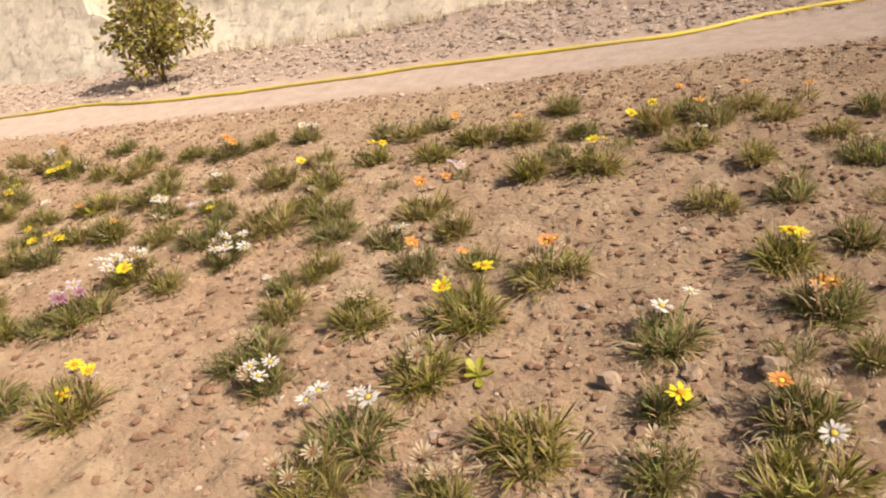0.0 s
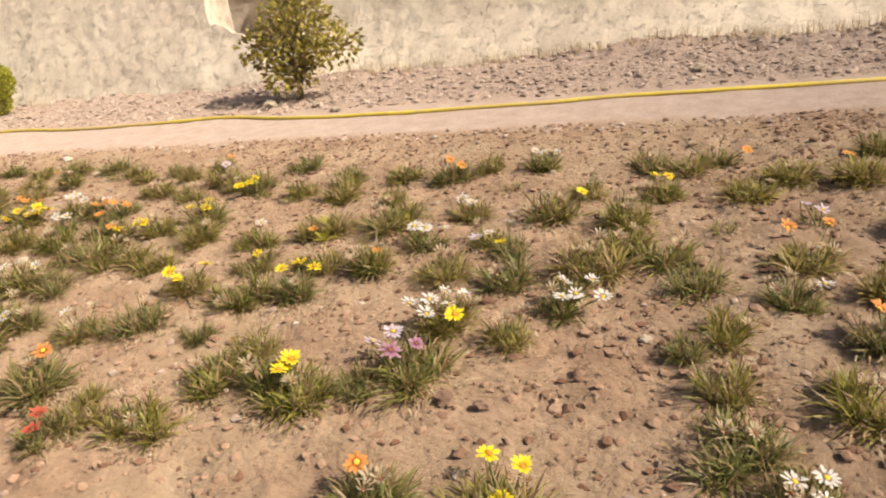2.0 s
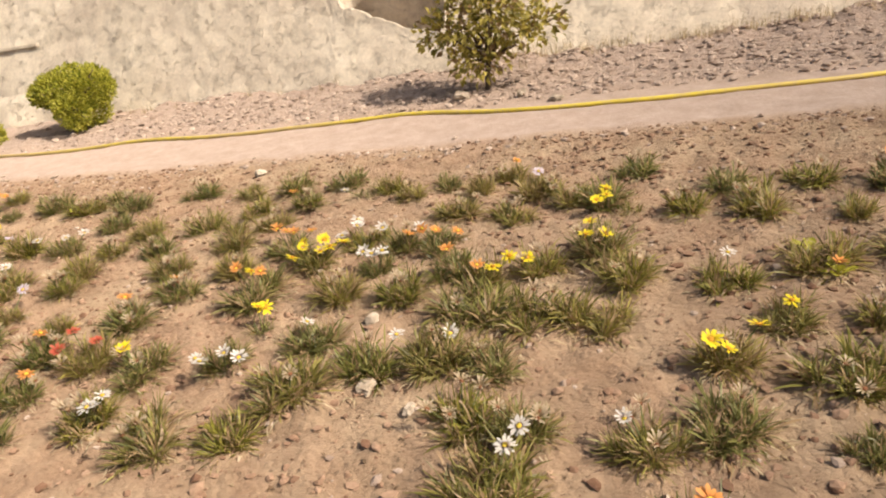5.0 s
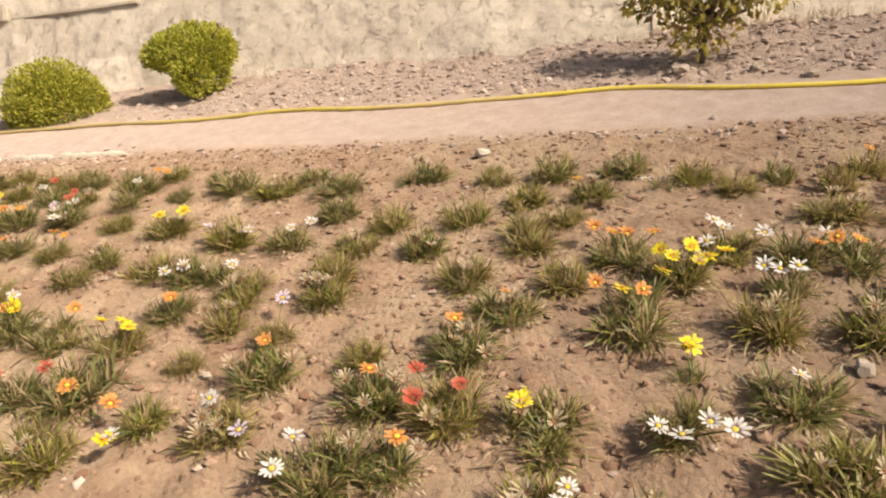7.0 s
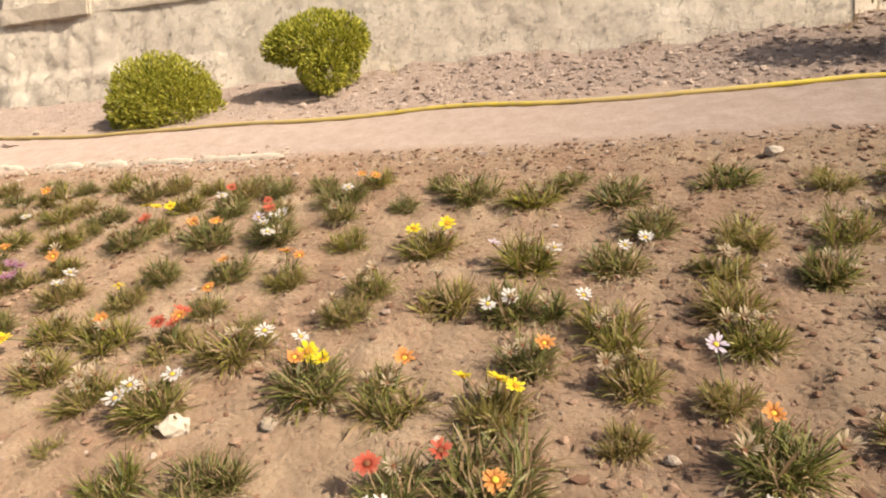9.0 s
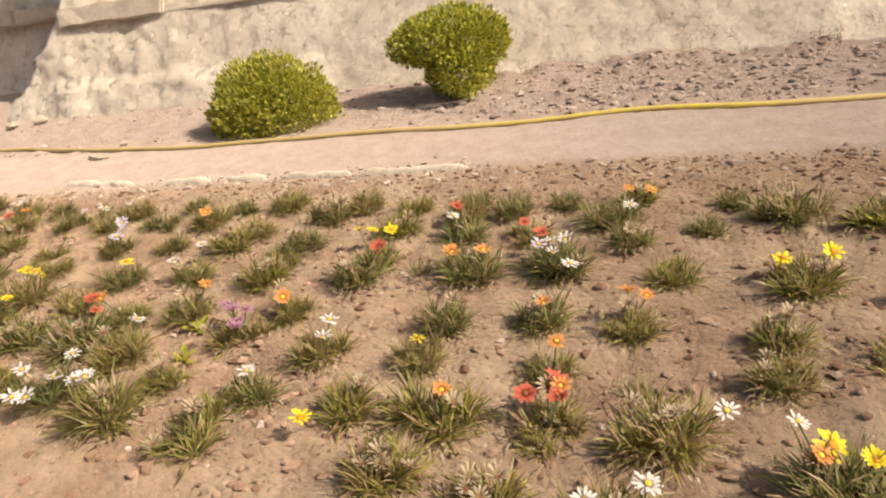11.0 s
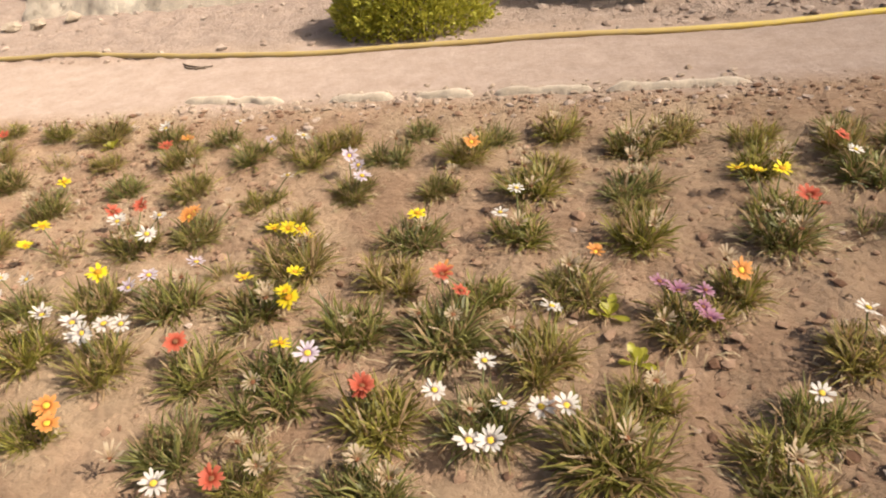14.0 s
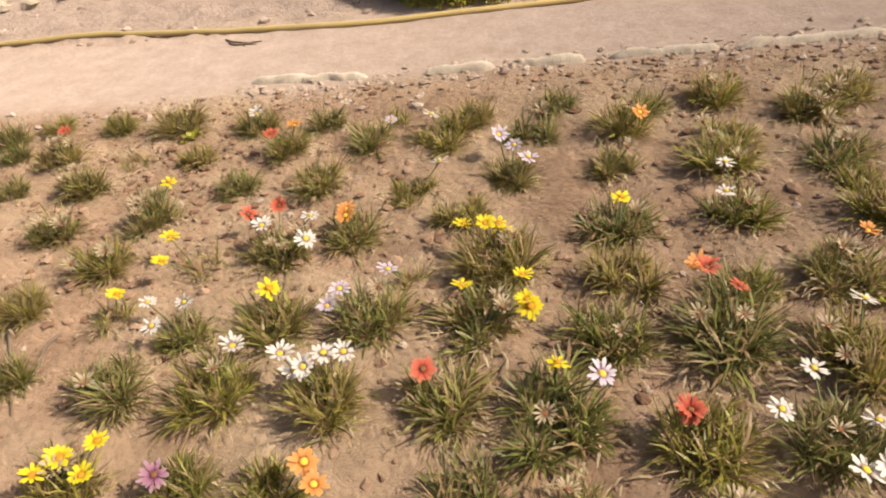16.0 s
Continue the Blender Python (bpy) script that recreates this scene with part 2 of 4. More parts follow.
def fbm(x, y, z=0.0, octaves=4):
    return noise.fractal(Vector((x, y, z)), 1.0, 2.0, octaves)


def smooth01(a, b, v):
    t = min(1.0, max(0.0, (v - a) / (b - a)))
    return t * t * (3 - 2 * t)


def ground_z(x, y):
    """Height of the earth: loose and lumpy in the bed, trodden flat on the path, stony below the wall."""
    near = smooth01(-17.4, -16.6, x) * (1 - smooth01(2.7, 3.4, x)) * smooth01(-0.9, -0.3, y) * (1 - smooth01(9.2, 9.8, y))
    if near <= 0.0:
        return 0.0
    edge = 0.12 * noise.noise(Vector((x * 0.7, 3.1, 0)))
    on_path = smooth01(5.15, 5.45, y + edge) * (1 - smooth01(6.25, 6.7, y + edge))
    rough = 1 - 0.85 * on_path
    z = 0.014 * fbm(x * 1.3, y * 1.3, 0.0, 3) + rough * (0.024 * fbm(x * 6, y * 6, 5.0, 4) + 0.016 * (0.6 + 0.05 * (x + 9)) * fbm(x * 15, y * 15, 8.0, 2))
    z += 0.02 * smooth01(6.9, 8.2, y) * fbm(x * 2.3, y * 2.3, 9.0, 4) 
    z += 0.09 * smooth01(7.55, 8.15, y) * smooth01(-11.0, -10.0, x) * max(0.0, 0.5 + 1.1 * fbm(x * 1.4, y, 31.0, 4))
    z -= 0.012 * on_path
    return z * near


# ---- the ground ----
def build_ground():
    def spread(lo, hi, step):
        mid = list(np.arange(lo, hi, step))
        out = [3.0 * 1.75 ** k for k in range(9)]
        return [lo - d for d in reversed(out)] + mid + [hi + d for d in out]

    xs, ys = spread(-17.5, 3.5, 0.034), spread(-1.0, 9.9, 0.034)
    verts = [(x, y, ground_z(x, y)) for y in ys for x in xs]
    w = len(xs)
    faces = [(j * w + i, j * w + i + 1, (j + 1) * w + i + 1, (j + 1) * w + i) for j in range(len(ys) - 1) for i in range(w - 1)]
    ob = new("ground", mesh("ground", verts, faces, EARTH, True))
    tagged(ob, "dry sandy brown earth with a trodden pale path", "ground", kind="structure")


build_ground()


def lump(rng, r, sub=1, flat=0.7, jag=0.25):
    """Vertices and faces of an uneven stone about r across from its middle."""
    bm = bmesh.new()
    bmesh.ops.create_icosphere(bm, subdivisions=sub, radius=1.0)
    sx, sy, o = rng.uniform(0.75, 1.3), rng.uniform(0.75, 1.3), rng.uniform(0, 50)
    verts = []
    for v in bm.verts:
        k = r * (1 + jag * noise.noise(v.co * 1.7 + Vector((o, o, o))) + 0.5 * jag * noise.noise(v.co * 4 + Vector((o, 0, o))))
        verts.append(Vector((v.co.x * sx, v.co.y * sy, v.co.z * flat)) * k)
    faces = [tuple(v.index for v in f.verts) for f in bm.faces]
    bm.free()
    return verts, faces


def scatter(name, label, category, mat, count, seed, where, size):
    """Many small stones or clods joined into one mesh."""
    rng = random.Random(seed)
    kinds = [lump(rng, 1.0, 1, 0.6, 0.95) for _ in range(14)]
    verts, faces = [], []
    while count > 0:
        x, y = where(rng)
        count -= 1
        r = size(rng)
        v, f = rng.choice(kinds)
        a = rng.uniform(0, 6.28)
        c, s = math.cos(a), math.sin(a)
        z = ground_z(x, y) + r * 0.25
        n = len(verts)
        verts += [(x + r * (p.x * c - p.y * s), y + r * (p.x * s + p.y * c), z + r * p.z) for p in v]
        faces += [tuple(i + n for i in q) for q in f]
    ob = new(name, mesh(name, verts, faces, mat))
    return tagged(ob, label, category, kind="stuff")


def in_bed(rng):
    while True:
        x, y = rng.uniform(-15.5, 2.5), rng.uniform(0.6, 5.5)
        if y < 0.9 - 0.24 * x - 0.2 and rng.random() < 0.3:
            continue
        if noise.noise(Vector((x * 0.8, y * 0.8, 2.0))) + 0.035 * (x + 9) > rng.uniform(-0.7, 0.7):
            return x, y


scatter("soil_clods", "loose reddish brown clods of dry soil", "soil", CLOD, 40000, 4, in_bed, lambda r: 0.0028 + 0.018 * r.random() ** 4.5)
scatter("bed_pebbles", "small pale stones lying on the soil", "pebbles", RUBBLE, 2600, 5, in_bed, lambda r: 0.003 + 0.015 * r.random() ** 4)


scatter("coarse_clods", "coarse crumbs of red and tan earth in the bed", "soil", CLOD, 4500, 24, in_bed, lambda r: 0.004 + 0.013 * r.random() ** 3)


def rough_patch(rng):
    """A stretch of unbroken, cloddy earth at the near edge of the bed."""
    while True:
        x, y = rng.gauss(-1.9, 0.9), rng.gauss(1.75, 0.5)
        if y > 0.8 and noise.noise(Vector((x * 1.5, y * 1.5, 8.0))) > rng.uniform(-0.5, 0.4):
            return x, y


scatter("hard_clods", "hard reddish brown clods in a rough patch of soil", "soil", CLOD, 280, 14, rough_patch, lambda r: 0.005 + 0.022 * r.random() ** 4)
scatter("east_clods", "coarse reddish brown clods between the plants", "soil", CLOD, 700, 15, lambda r: (r.gauss(0.2, 1.0), r.uniform(1.4, 4.9)), lambda r: 0.006 + 0.020 * r.random() ** 3.5)


def below_wall(rng):
    while True:
        x, y = rng.uniform(-16.5, 3.0), 6.5 + 2.3 * rng.random()
        if y > 8.0 + 0.5 * smooth01(-6.1, -5.9, x):
            continue
        if rng.random() < 0.10 + 0.9 * smooth01(-11.4, -8.5, x):
            return x, y


scatter("rubble", "pale limestone rubble on earth below the wall", "rubble", RUBBLE, 15000, 6, below_wall, lambda r: 0.004 + 0.032 * r.random() ** 6)
scatter("path_pebbles", "small stones along the edges of the path", "pebbles", RUBBLE, 700, 8, lambda r: (r.uniform(-16, 2.5), 5.35 + r.gauss(0, 0.09)), lambda r: 0.006 + 0.022 * r.random() ** 3)


scatter("crumbled_edging", "crumbled pale mortar edging between path and bed", "edging", PALE_RUBBLE, 900, 9, lambda r: (r.uniform(-13.2, -9.9), 5.55 + r.gauss(0, 0.06)), lambda r: 0.003 + 0.022 * r.random() ** 5)


def edging(x0, y0, x1, y1, seed):
    """A low, broken ridge of pale mortar between the path and the bed."""
    rng = random.Random(seed)
    n, sides = int(abs(x1 - x0) / 0.025), 9
    verts, faces = [], []
    for i in range(n + 1):
        t = i / n
        x, y = x0 + (x1 - x0) * t, y0 + (y1 - y0) * t + 0.02 * noise.noise(Vector((x0 + t * 9, seed, 0)))
        end = min(1.0, 9 * t, 9 * (1 - t)) ** 0.5
        w = (0.032 + 0.016 * noise.noise(Vector((x * 5, seed, 1.0)))) * (0.25 + 0.75 * end)
        h = (0.034 + 0.018 * noise.noise(Vector((x * 7, seed, 2.0)))) * end
        for k in range(sides):
            u = k / (sides - 1) * 2 - 1
            rough = 0.007 * noise.noise(Vector((x * 30, u * 3, seed)))
            verts.append((x, y + u * w, ground_z(x, y) - 0.012 + (h + 0.012) * (1 - abs(u) ** 2.6) + rough))
    for i in range(n):
        for k in range(sides - 1):
            a = i * sides + k
            faces.append((a, a + 1, a + sides + 1, a + sides))
    ob = new("path_edging", mesh("path_edging", verts, faces, BLEACHED_STONE, True))
    tagged(ob, "low broken pale mortar ridge along the path", "edging", "mortar ridges along the path")


edging(-10.02, 5.53, -10.72, 5.50, 1)
edging(-10.78, 5.52, -11.30, 5.55, 2)
edging(-11.40, 5.55, -11.72, 5.56, 3)
edging(-11.84, 5.56, -12.22, 5.56, 4)
edging(-12.50, 5.60, -13.15, 5.66, 5)


# ---- the wall ----
WEST_Y, EAST_Y = 8.05, 8.62


def wall_piece(name, label, x0, x1, front, top, thick, mat, step=0.05, rows=36):
    """An upright wall with an uneven face and an uneven top: front(x, z) and top(x) give its face and its height."""
    xs = list(np.arange(x0, x1 + step / 2, step))
    verts, faces = [], []
    for j in range(rows + 1):
        for x in xs:
            z = -0.08 + (top(x) + 0.08) * j / rows
            verts.append((x, front(x, z), z))
    w = len(xs)
    for j in range(rows):
        for i in range(w - 1):
            faces.append((j * w + i, j * w + i + 1, (j + 1) * w + i + 1, (j + 1) * w + i))
    n = len(verts)
    back = [v[1] + (thick if v[2] > 1.4 else 0.1) for v in verts[rows * w:]]
    verts += [(x, b, top(x) - 0.02) for x, b in zip(xs, back)] + [(x, b, -0.08) for x, b in zip(xs, back)]
    for i in range(w - 1):
        faces.append((rows * w + i, rows * w + i + 1, n + i + 1, n + i))
        faces.append((n + i, n + i + 1, n + w + i + 1, n + w + i))
    faces.append(tuple(j * w for j in range(rows, -1, -1)) + (n + w, n))
    faces.append(tuple(j * w + w - 1 for j in range(rows + 1)) + (n + w - 1, n + 2 * w - 1))
    ob = new(name, mesh(name, verts, faces, mat, True))
    return tagged(ob, label, "wall", kind="structure")


def blocks(u, v):
    """Rough stones with cracks between them."""
    warp = 0.35 * noise.noise(Vector((u * 1.5, v * 1.5, 6.0)))
    near = noise.voronoi(Vector((u + warp, v - warp, 1.0)))[0]
    return 0.022 * min(1.0, (near[1] - near[0]) * 5.0)


def west_front(x, z):
    """Rendered face; rocky towards the west, with a projecting foot and a broken edge beyond which it steps back."""
    west = 1 - smooth01(-14.2, -12.8, x)
    d = 0.025 * fbm(x * 1.2, z * 1.2, 3.0, 5) + 0.012 * fbm(x * 6, z * 6, 4.0, 4) + west * (0.05 * fbm(x * 2.2, z * 2.2, 7.0, 6) + 0.02 * abs(fbm(x * 5, z * 6, 3.0, 5)) + 0.8 * blocks(x * 2.6, z * 3.4))
    foot = 0.30 + 0.06 * fbm(x * 2.0, 0, 1.0)
    d += 0.10 * smooth01(-15.5, -14.8, x) * (1 - smooth01(-12.4, -11.9, x)) * (1 - smooth01(foot - 0.05, foot + 0.05, z))
    edge = -16.1 + 0.85 * min(z, 0.95) + 0.12 * fbm(z * 4, 2.0, 0.0)
    d -= 1.9 * (1 - smooth01(edge - 0.12, edge, x))
    d += 0.10 * smooth01(-8.6, -7.4, x) * (1 - smooth01(0.0, 0.6, z))
    return WEST_Y - d + 0.46 * z


def west_top(x):
    """Full height, broken down towards the east; the unseen rise in the west is added to shade the recess."""
    # 1.8 m added out of view west of -12, to keep sun off the recess
    h = 2.0 + 1.8 * (1 - smooth01(-12.5, -12.0, x)) - 1.22 * smooth01(-7.78, -7.50, x) - 0.30 * smooth01(-7.5, -6.6, x) - 0.14 * smooth01(-6.6, -5.9, x)
    return h + 0.05 * fbm(x * 4, 1.0) * smooth01(-7.9, -7.6, x)


def east_front(x, z):
    d = 0.05 * fbm(x * 1.0, z * 1.0, 13.0, 5) + 0.02 * fbm(x * 5, z * 5, 14.0, 4) + 0.22 * (1 - smooth01(-0.1, 0.55, z + 0.1 * fbm(x, 0, 4.0)))
    return EAST_Y - d + 0.42 * z


wall_piece("wall_west", "weathered pale rendered limestone wall with a broken end", -22.0, -6.02, west_front, west_top, 0.35, WALL, 0.04, 90)
wall_piece("wall_east", "rough pale earth-stained wall above rubble", -6.45, 9.0, east_front, lambda x: 2.0, 1.0, WALL, 0.06)
wall_piece("wall_back", "dark shaded stone wall behind the broken wall", -10.0, -4.2, lambda x, z: 9.75 - 0.05 * fbm(x * 2, z * 2, 21.0), lambda x: 2.2, 0.3, WALL, 0.1)


def stone(name, label, x, y, r, seed, mat, flat=0.7, z=None, scale=(1, 1, 1), sub=2, jag=0.6, turn=0.0, category="stone", group=""):
    v, f = lump(random.Random(seed), r, sub, flat, jag)
    v = [(p.x * scale[0], p.y * scale[1], p.z * scale[2]) for p in v]
    ob = new(name, mesh(name, v, f, mat))
    low = min(p[2] for p in v)
    ob.matrix_basis = pose(x, y, (ground_z(x, y) - low * 0.75) if z is None else z, 0, 0, turn)
    return tagged(ob, label, category, group)


def build_ledge():
    """Cap stones that project from the wall at its western end."""
    rng = random.Random(12)
    for x0, x1, h, lip in ((-19.5, -17.6, 0.20, -1.75), (-17.58, -15.3, 0.20, -1.75), (-15.22, -13.86, 0.20, 0.05), (-13.84, -11.85, 0.05, 0.02)):
        bm = bmesh.new()
        bmesh.ops.create_cube(bm, size=1.0)
        bmesh.ops.scale(bm, vec=(x1 - x0, 0.5, h), verts=bm.verts)
        bmesh.ops.bevel(bm, geom=bm.edges[:], offset=min(0.022, h * 0.3), segments=2, affect="EDGES")
        bmesh.ops.subdivide_edges(bm, edges=[e for e in bm.edges if e.calc_length() > 0.25], cuts=6, use_grid_fill=True)
        o = rng.uniform(0, 40)
        for v in bm.verts:
            v.co += Vector((noise.noise(v.co * 5 + Vector((o, 0, 0))), noise.noise(v.co * 5 + Vector((0, o, 0))), noise.noise(v.co * 5 + Vector((0, 0, o))))) * min(0.028, h * 0.2)
        ob = new("cap_stone", bm_mesh("cap_stone", bm, BLEACHED_STONE, False))
        ob.matrix_basis = pose((x0 + x1) / 2, WEST_Y + 0.64 - lip, 0.84 + h / 2, -12)
        tagged(ob, "pale worn limestone slab projecting from the wall", "cap stone", "cap stones of the wall")


build_ledge()


# ---- the hose ----
def build_hose():
    """A slack hose laid from bend to bend."""
    bends = [(4.00, 6.95), (1.50, 6.65), (0.75, 6.56), (0.00, 6.31), (-0.75, 6.27), (-1.50, 6.27), (-2.25, 6.28), (-3.00, 6.21), (-3.75, 6.18), (-4.50, 6.18), (-5.25, 6.23), (-6.00, 6.42), (-6.75, 6.42), (-7.50, 6.37), (-8.25, 6.36), (-9.00, 6.45), (-9.75, 6.41), (-10.50, 6.39), (-11.25, 6.41), (-12.00, 6.39), (-12.75, 6.39), (-13.50, 6.48), (-14.25, 6.63), (-15.00, 6.70), (-19.50, 6.90)]
    r, line = 0.018, []
    for i in range(len(bends) - 1):
        p0, p1, p2, p3 = (bends[min(max(i + k, 0), len(bends) - 1)] for k in (-1, 0, 1, 2))
        for k in range(8):
            t = k / 8
            x, y = (0.5 * (2 * b + (c - a) * t + (2 * a - 5 * b + 4 * c - d) * t * t + (3 * b - a - 3 * c + d) * t ** 3) for a, b, c, d in zip(p0, p1, p2, p3))
            level = sum(ground_z(x + d, y) for d in (-0.2, -0.1, 0.0, 0.1, 0.2)) / 5
            line.append((x, y, level + r * 0.8))
    v, f = tube(line, [r] * len(line), 12)
    ob = new("garden_hose", mesh("garden_hose", v, f, HOSE, True))
    tagged(ob, "long yellow garden hose lying along the dusty path", "hose")


build_hose()


# ---- shrubs and the young tree ----
def leaf_cards(spots, length, width, rng):
    """Small pointed, folded leaves at (place, direction) spots, joined."""
    verts, faces = [], []
    for p, d in spots:
        d = (d + Vector((rng.gauss(0, 0.45), rng.gauss(0, 0.45), rng.gauss(0, 0.45)))).normalized()
        side = d.cross(Vector((rng.gauss(0, 1), rng.gauss(0, 1), rng.gauss(0, 1)))).normalized()
        up = side.cross(d)
        k = rng.uniform(0.7, 1.25)
        l, w = length * k, width * k
        n = len(verts)
        verts += [p, p + d * l * 0.45 + side * w * 0.5 + up * w * 0.2, p + d * l - up * w * 0.3, p + d * l * 0.45 - side * w * 0.5 + up * w * 0.2, p + d * l * 0.5]
        faces += [(n, n + 1, n + 4), (n + 1, n + 2, n + 4), (n + 2, n + 3, n + 4), (n + 3, n, n + 4)]
    return verts, faces


def limb(a, b, r0, r1, rng, bend=0.04):
    pts = []
    for i in range(7):
        t = i / 6
        p = Vector(a).lerp(Vector(b), t)
        pts.append(p + Vector((rng.gauss(0, 1), rng.gauss(0, 1), 0)) * bend * math.sin(math.pi * t))
    return tube(pts, [r0 + (r1 - r0) * i / 6 for i in range(7)], 7)


def shrub(name, label, x, y, lobes, count, leaf, seed, mat, trunk, category="shrub", inner=0.55, spread_leaf=0.5):
    """lobes: (x, y, z, rx, ry, rz) from the foot; trunk: (height, radius, lean)."""
    rng = random.Random(seed)
    base = new(name)
    base.matrix_basis = pose(x, y, ground_z(x, y) - 0.01)
    tagged(base, label, category)
    h, r, lean = trunk
    v, f = limb((0, 0, 0), (lean, 0, h), r, r * 0.7, rng, 0.01)
    part("trunk", mesh("trunk", v, f, BARK, True), base, "grey-brown bark")
    for lx, ly, lz, rx, ry, rz in lobes:
        for _ in range(3):
            u = Vector((rng.gauss(0, 0.4), rng.gauss(0, 0.4), rng.gauss(0.1, 0.4)))
            v, f = limb((lean, 0, h * 0.85), (lx + u.x * rx, ly + u.y * ry, lz + u.z * rz), r * 0.55, r * 0.15, rng)
            part("branch", mesh("branch", v, f, BARK, True), base)
    total = sum(l[3] * l[4] + l[4] * l[5] + l[3] * l[5] for l in lobes)
    spots = []
    for lx, ly, lz, rx, ry, rz in lobes:
        o = rng.uniform(0, 30)
        for _ in range(int(count * (rx * ry + ry * rz + rx * rz) / total)):
            d = Vector((rng.gauss(0, 1), rng.gauss(0, 1), rng.gauss(0, 1))).normalized()
            k = 1 - inner * rng.random() ** 2.2 + 0.15 * noise.noise(d * 3.3 + Vector((o, 0, 0))) + 0.08 * noise.noise(d * 9 + Vector((0, o, 0)))
            p = Vector((lx + d.x * rx * k, ly + d.y * ry * k, lz + d.z * rz * k))
            if p.z > 0.015:
                spots.append((p, d + Vector((0, 0, spread_leaf))))
    v, f = leaf_cards(spots, leaf[0], leaf[1], rng)
    part("crown", mesh("crown", v, f, mat), base)
    return base


shrub("clipped_shrub", "dense clipped yellow-green dome shrub beside the hose", -12.02, 6.92,
      [(0, 0, 0.10, 0.50, 0.45, 0.48), (0.15, -0.03, 0.07, 0.41, 0.40, 0.34), (-0.12, 0, 0.11, 0.40, 0.42, 0.38)], 21000, (0.042, 0.018), 21, BUSHLEAF, (0.3, 0.035, 0.0), inner=0.36)
shrub("round_shrub", "rounded yellow-green shrub on a short dark stem", -10.60, 7.36,
      [(0.06, 0.04, 0.47, 0.44, 0.38, 0.24), (-0.19, 0, 0.45, 0.27, 0.28, 0.16), (0.30, 0.02, 0.42, 0.24, 0.26, 0.20), (0.20, -0.25, 0.26, 0.20, 0.17, 0.20), (0.10, 0.05, 0.19, 0.29, 0.24, 0.19)], 14500, (0.042, 0.018), 22, BUSHLEAF, (0.30, 0.045, 0.06), inner=0.42)
shrub("young_tree", "young leafy tree with a short trunk in rubble", -5.64, 7.10,
      [(0.08, 0, 0.70, 0.44, 0.42, 0.34), (0.46, 0, 0.56, 0.32, 0.30, 0.20), (-0.28, 0, 0.58, 0.32, 0.30, 0.20), (0.14, 0, 1.00, 0.34, 0.34, 0.26), (-0.02, -0.1, 0.30, 0.30, 0.26, 0.16)], 1900, (0.074, 0.046), 23, TWIGLEAF, (0.32, 0.032, 0.05), "tree", inner=0.85, spread_leaf=-0.1)


# ---- gazanias ----
LEAF_SHAPES = ((0.3, 0.75, 1.0, 0.85, 0.15), (0.3, 0.95, 0.5, 1.1, 0.2), (0.25, 0.6, 1.05, 0.55, 0.3), (0.4, 0.55, 0.7, 1.0, 0.2))


def foliage_mesh(seed, crowns, each, wide, tall):
    """A low dome of several rosettes: arching leaves, some smooth and spoon-shaped, some lobed, the outer ones lying down."""
    rng = random.Random(seed)
    verts, faces = [], []
    for i in range(crowns):
        b = 6.283 * i / crowns + rng.gauss(0, 0.4)
        out = wide * rng.uniform(0.12, 0.46)
        foot = Vector((math.cos(b) * out, math.sin(b) * out, 0.0))
        pull = Vector((math.cos(b), math.sin(b), 0)) * 0.3
        k = rng.uniform(0.75, 1.2)
        for j in range(each):
            t = rng.random()
            a = rng.uniform(0, 6.283)
            rise = radians(84 - 66 * t + rng.gauss(0, 9))
            l = k * rng.uniform(0.36, 0.98) * (tall * (1 - t) + wide * 0.68 * t)
            w = rng.uniform(0.0013, 0.0031)
            p, n = foot + Vector((rng.gauss(0, 0.010), rng.gauss(0, 0.010), 0)), len(verts)
            side = (Vector((-math.sin(a), math.cos(a), 0)) + Vector((rng.gauss(0, 0.25), rng.gauss(0, 0.25), rng.gauss(0, 0.5)))).normalized()
            droop, swing = rng.uniform(0.2, 1.5), rng.gauss(0, 0.4)
            shape = rng.choice(LEAF_SHAPES)
            for m in range(5):
                e, c = rise - droop * (m / 4) ** 1.5, a + swing * m / 4
                ww = w * shape[m]
                skew = side * w * 0.35 * (rng.random() - 0.5)
                verts += [p - side * ww + skew, p + side * ww + skew]
                p = p + (Vector((math.cos(c) * math.cos(e), math.sin(c) * math.cos(e), math.sin(e))) + pull).normalized() * l / 4
            faces += [(n + 2 * m, n + 2 * m + 1, n + 2 * m + 3, n + 2 * m + 2) for m in range(4)]
    verts = [(v.x, v.y, max(v.z, 0.004)) for v in verts]
    return mesh("foliage", verts, faces, FOLIAGE)


def litter_mesh(seed, count, wide):
    """Dead leaves lying round the foot of a plant."""
    rng = random.Random(seed)
    verts, faces = [], []
    for _ in range(count):
        a, d = rng.uniform(0, 6.283), wide * rng.uniform(0.35, 1.0)
        x, y, b = math.cos(a) * d, math.sin(a) * d, a + rng.gauss(0, 0.7)
        l, w, n = rng.uniform(0.03, 0.07), rng.uniform(0.002, 0.004), len(verts)
        for t, ww, z in ((0, 0.6, 0.012), (0.5, 1.0, 0.02), (1, 0.2, rng.uniform(0.004, 0.02))):
            verts += [(x + math.cos(b) * l * t - math.sin(b) * w * ww, y + math.sin(b) * l * t + math.cos(b) * w * ww, z), (x + math.cos(b) * l * t + math.sin(b) * w * ww, y + math.sin(b) * l * t - math.cos(b) * w * ww, z)]
        faces += [(n, n + 1, n + 3, n + 2), (n + 2, n + 3, n + 5, n + 4)]
    return mesh("dead_leaves", verts, faces, STRAW)


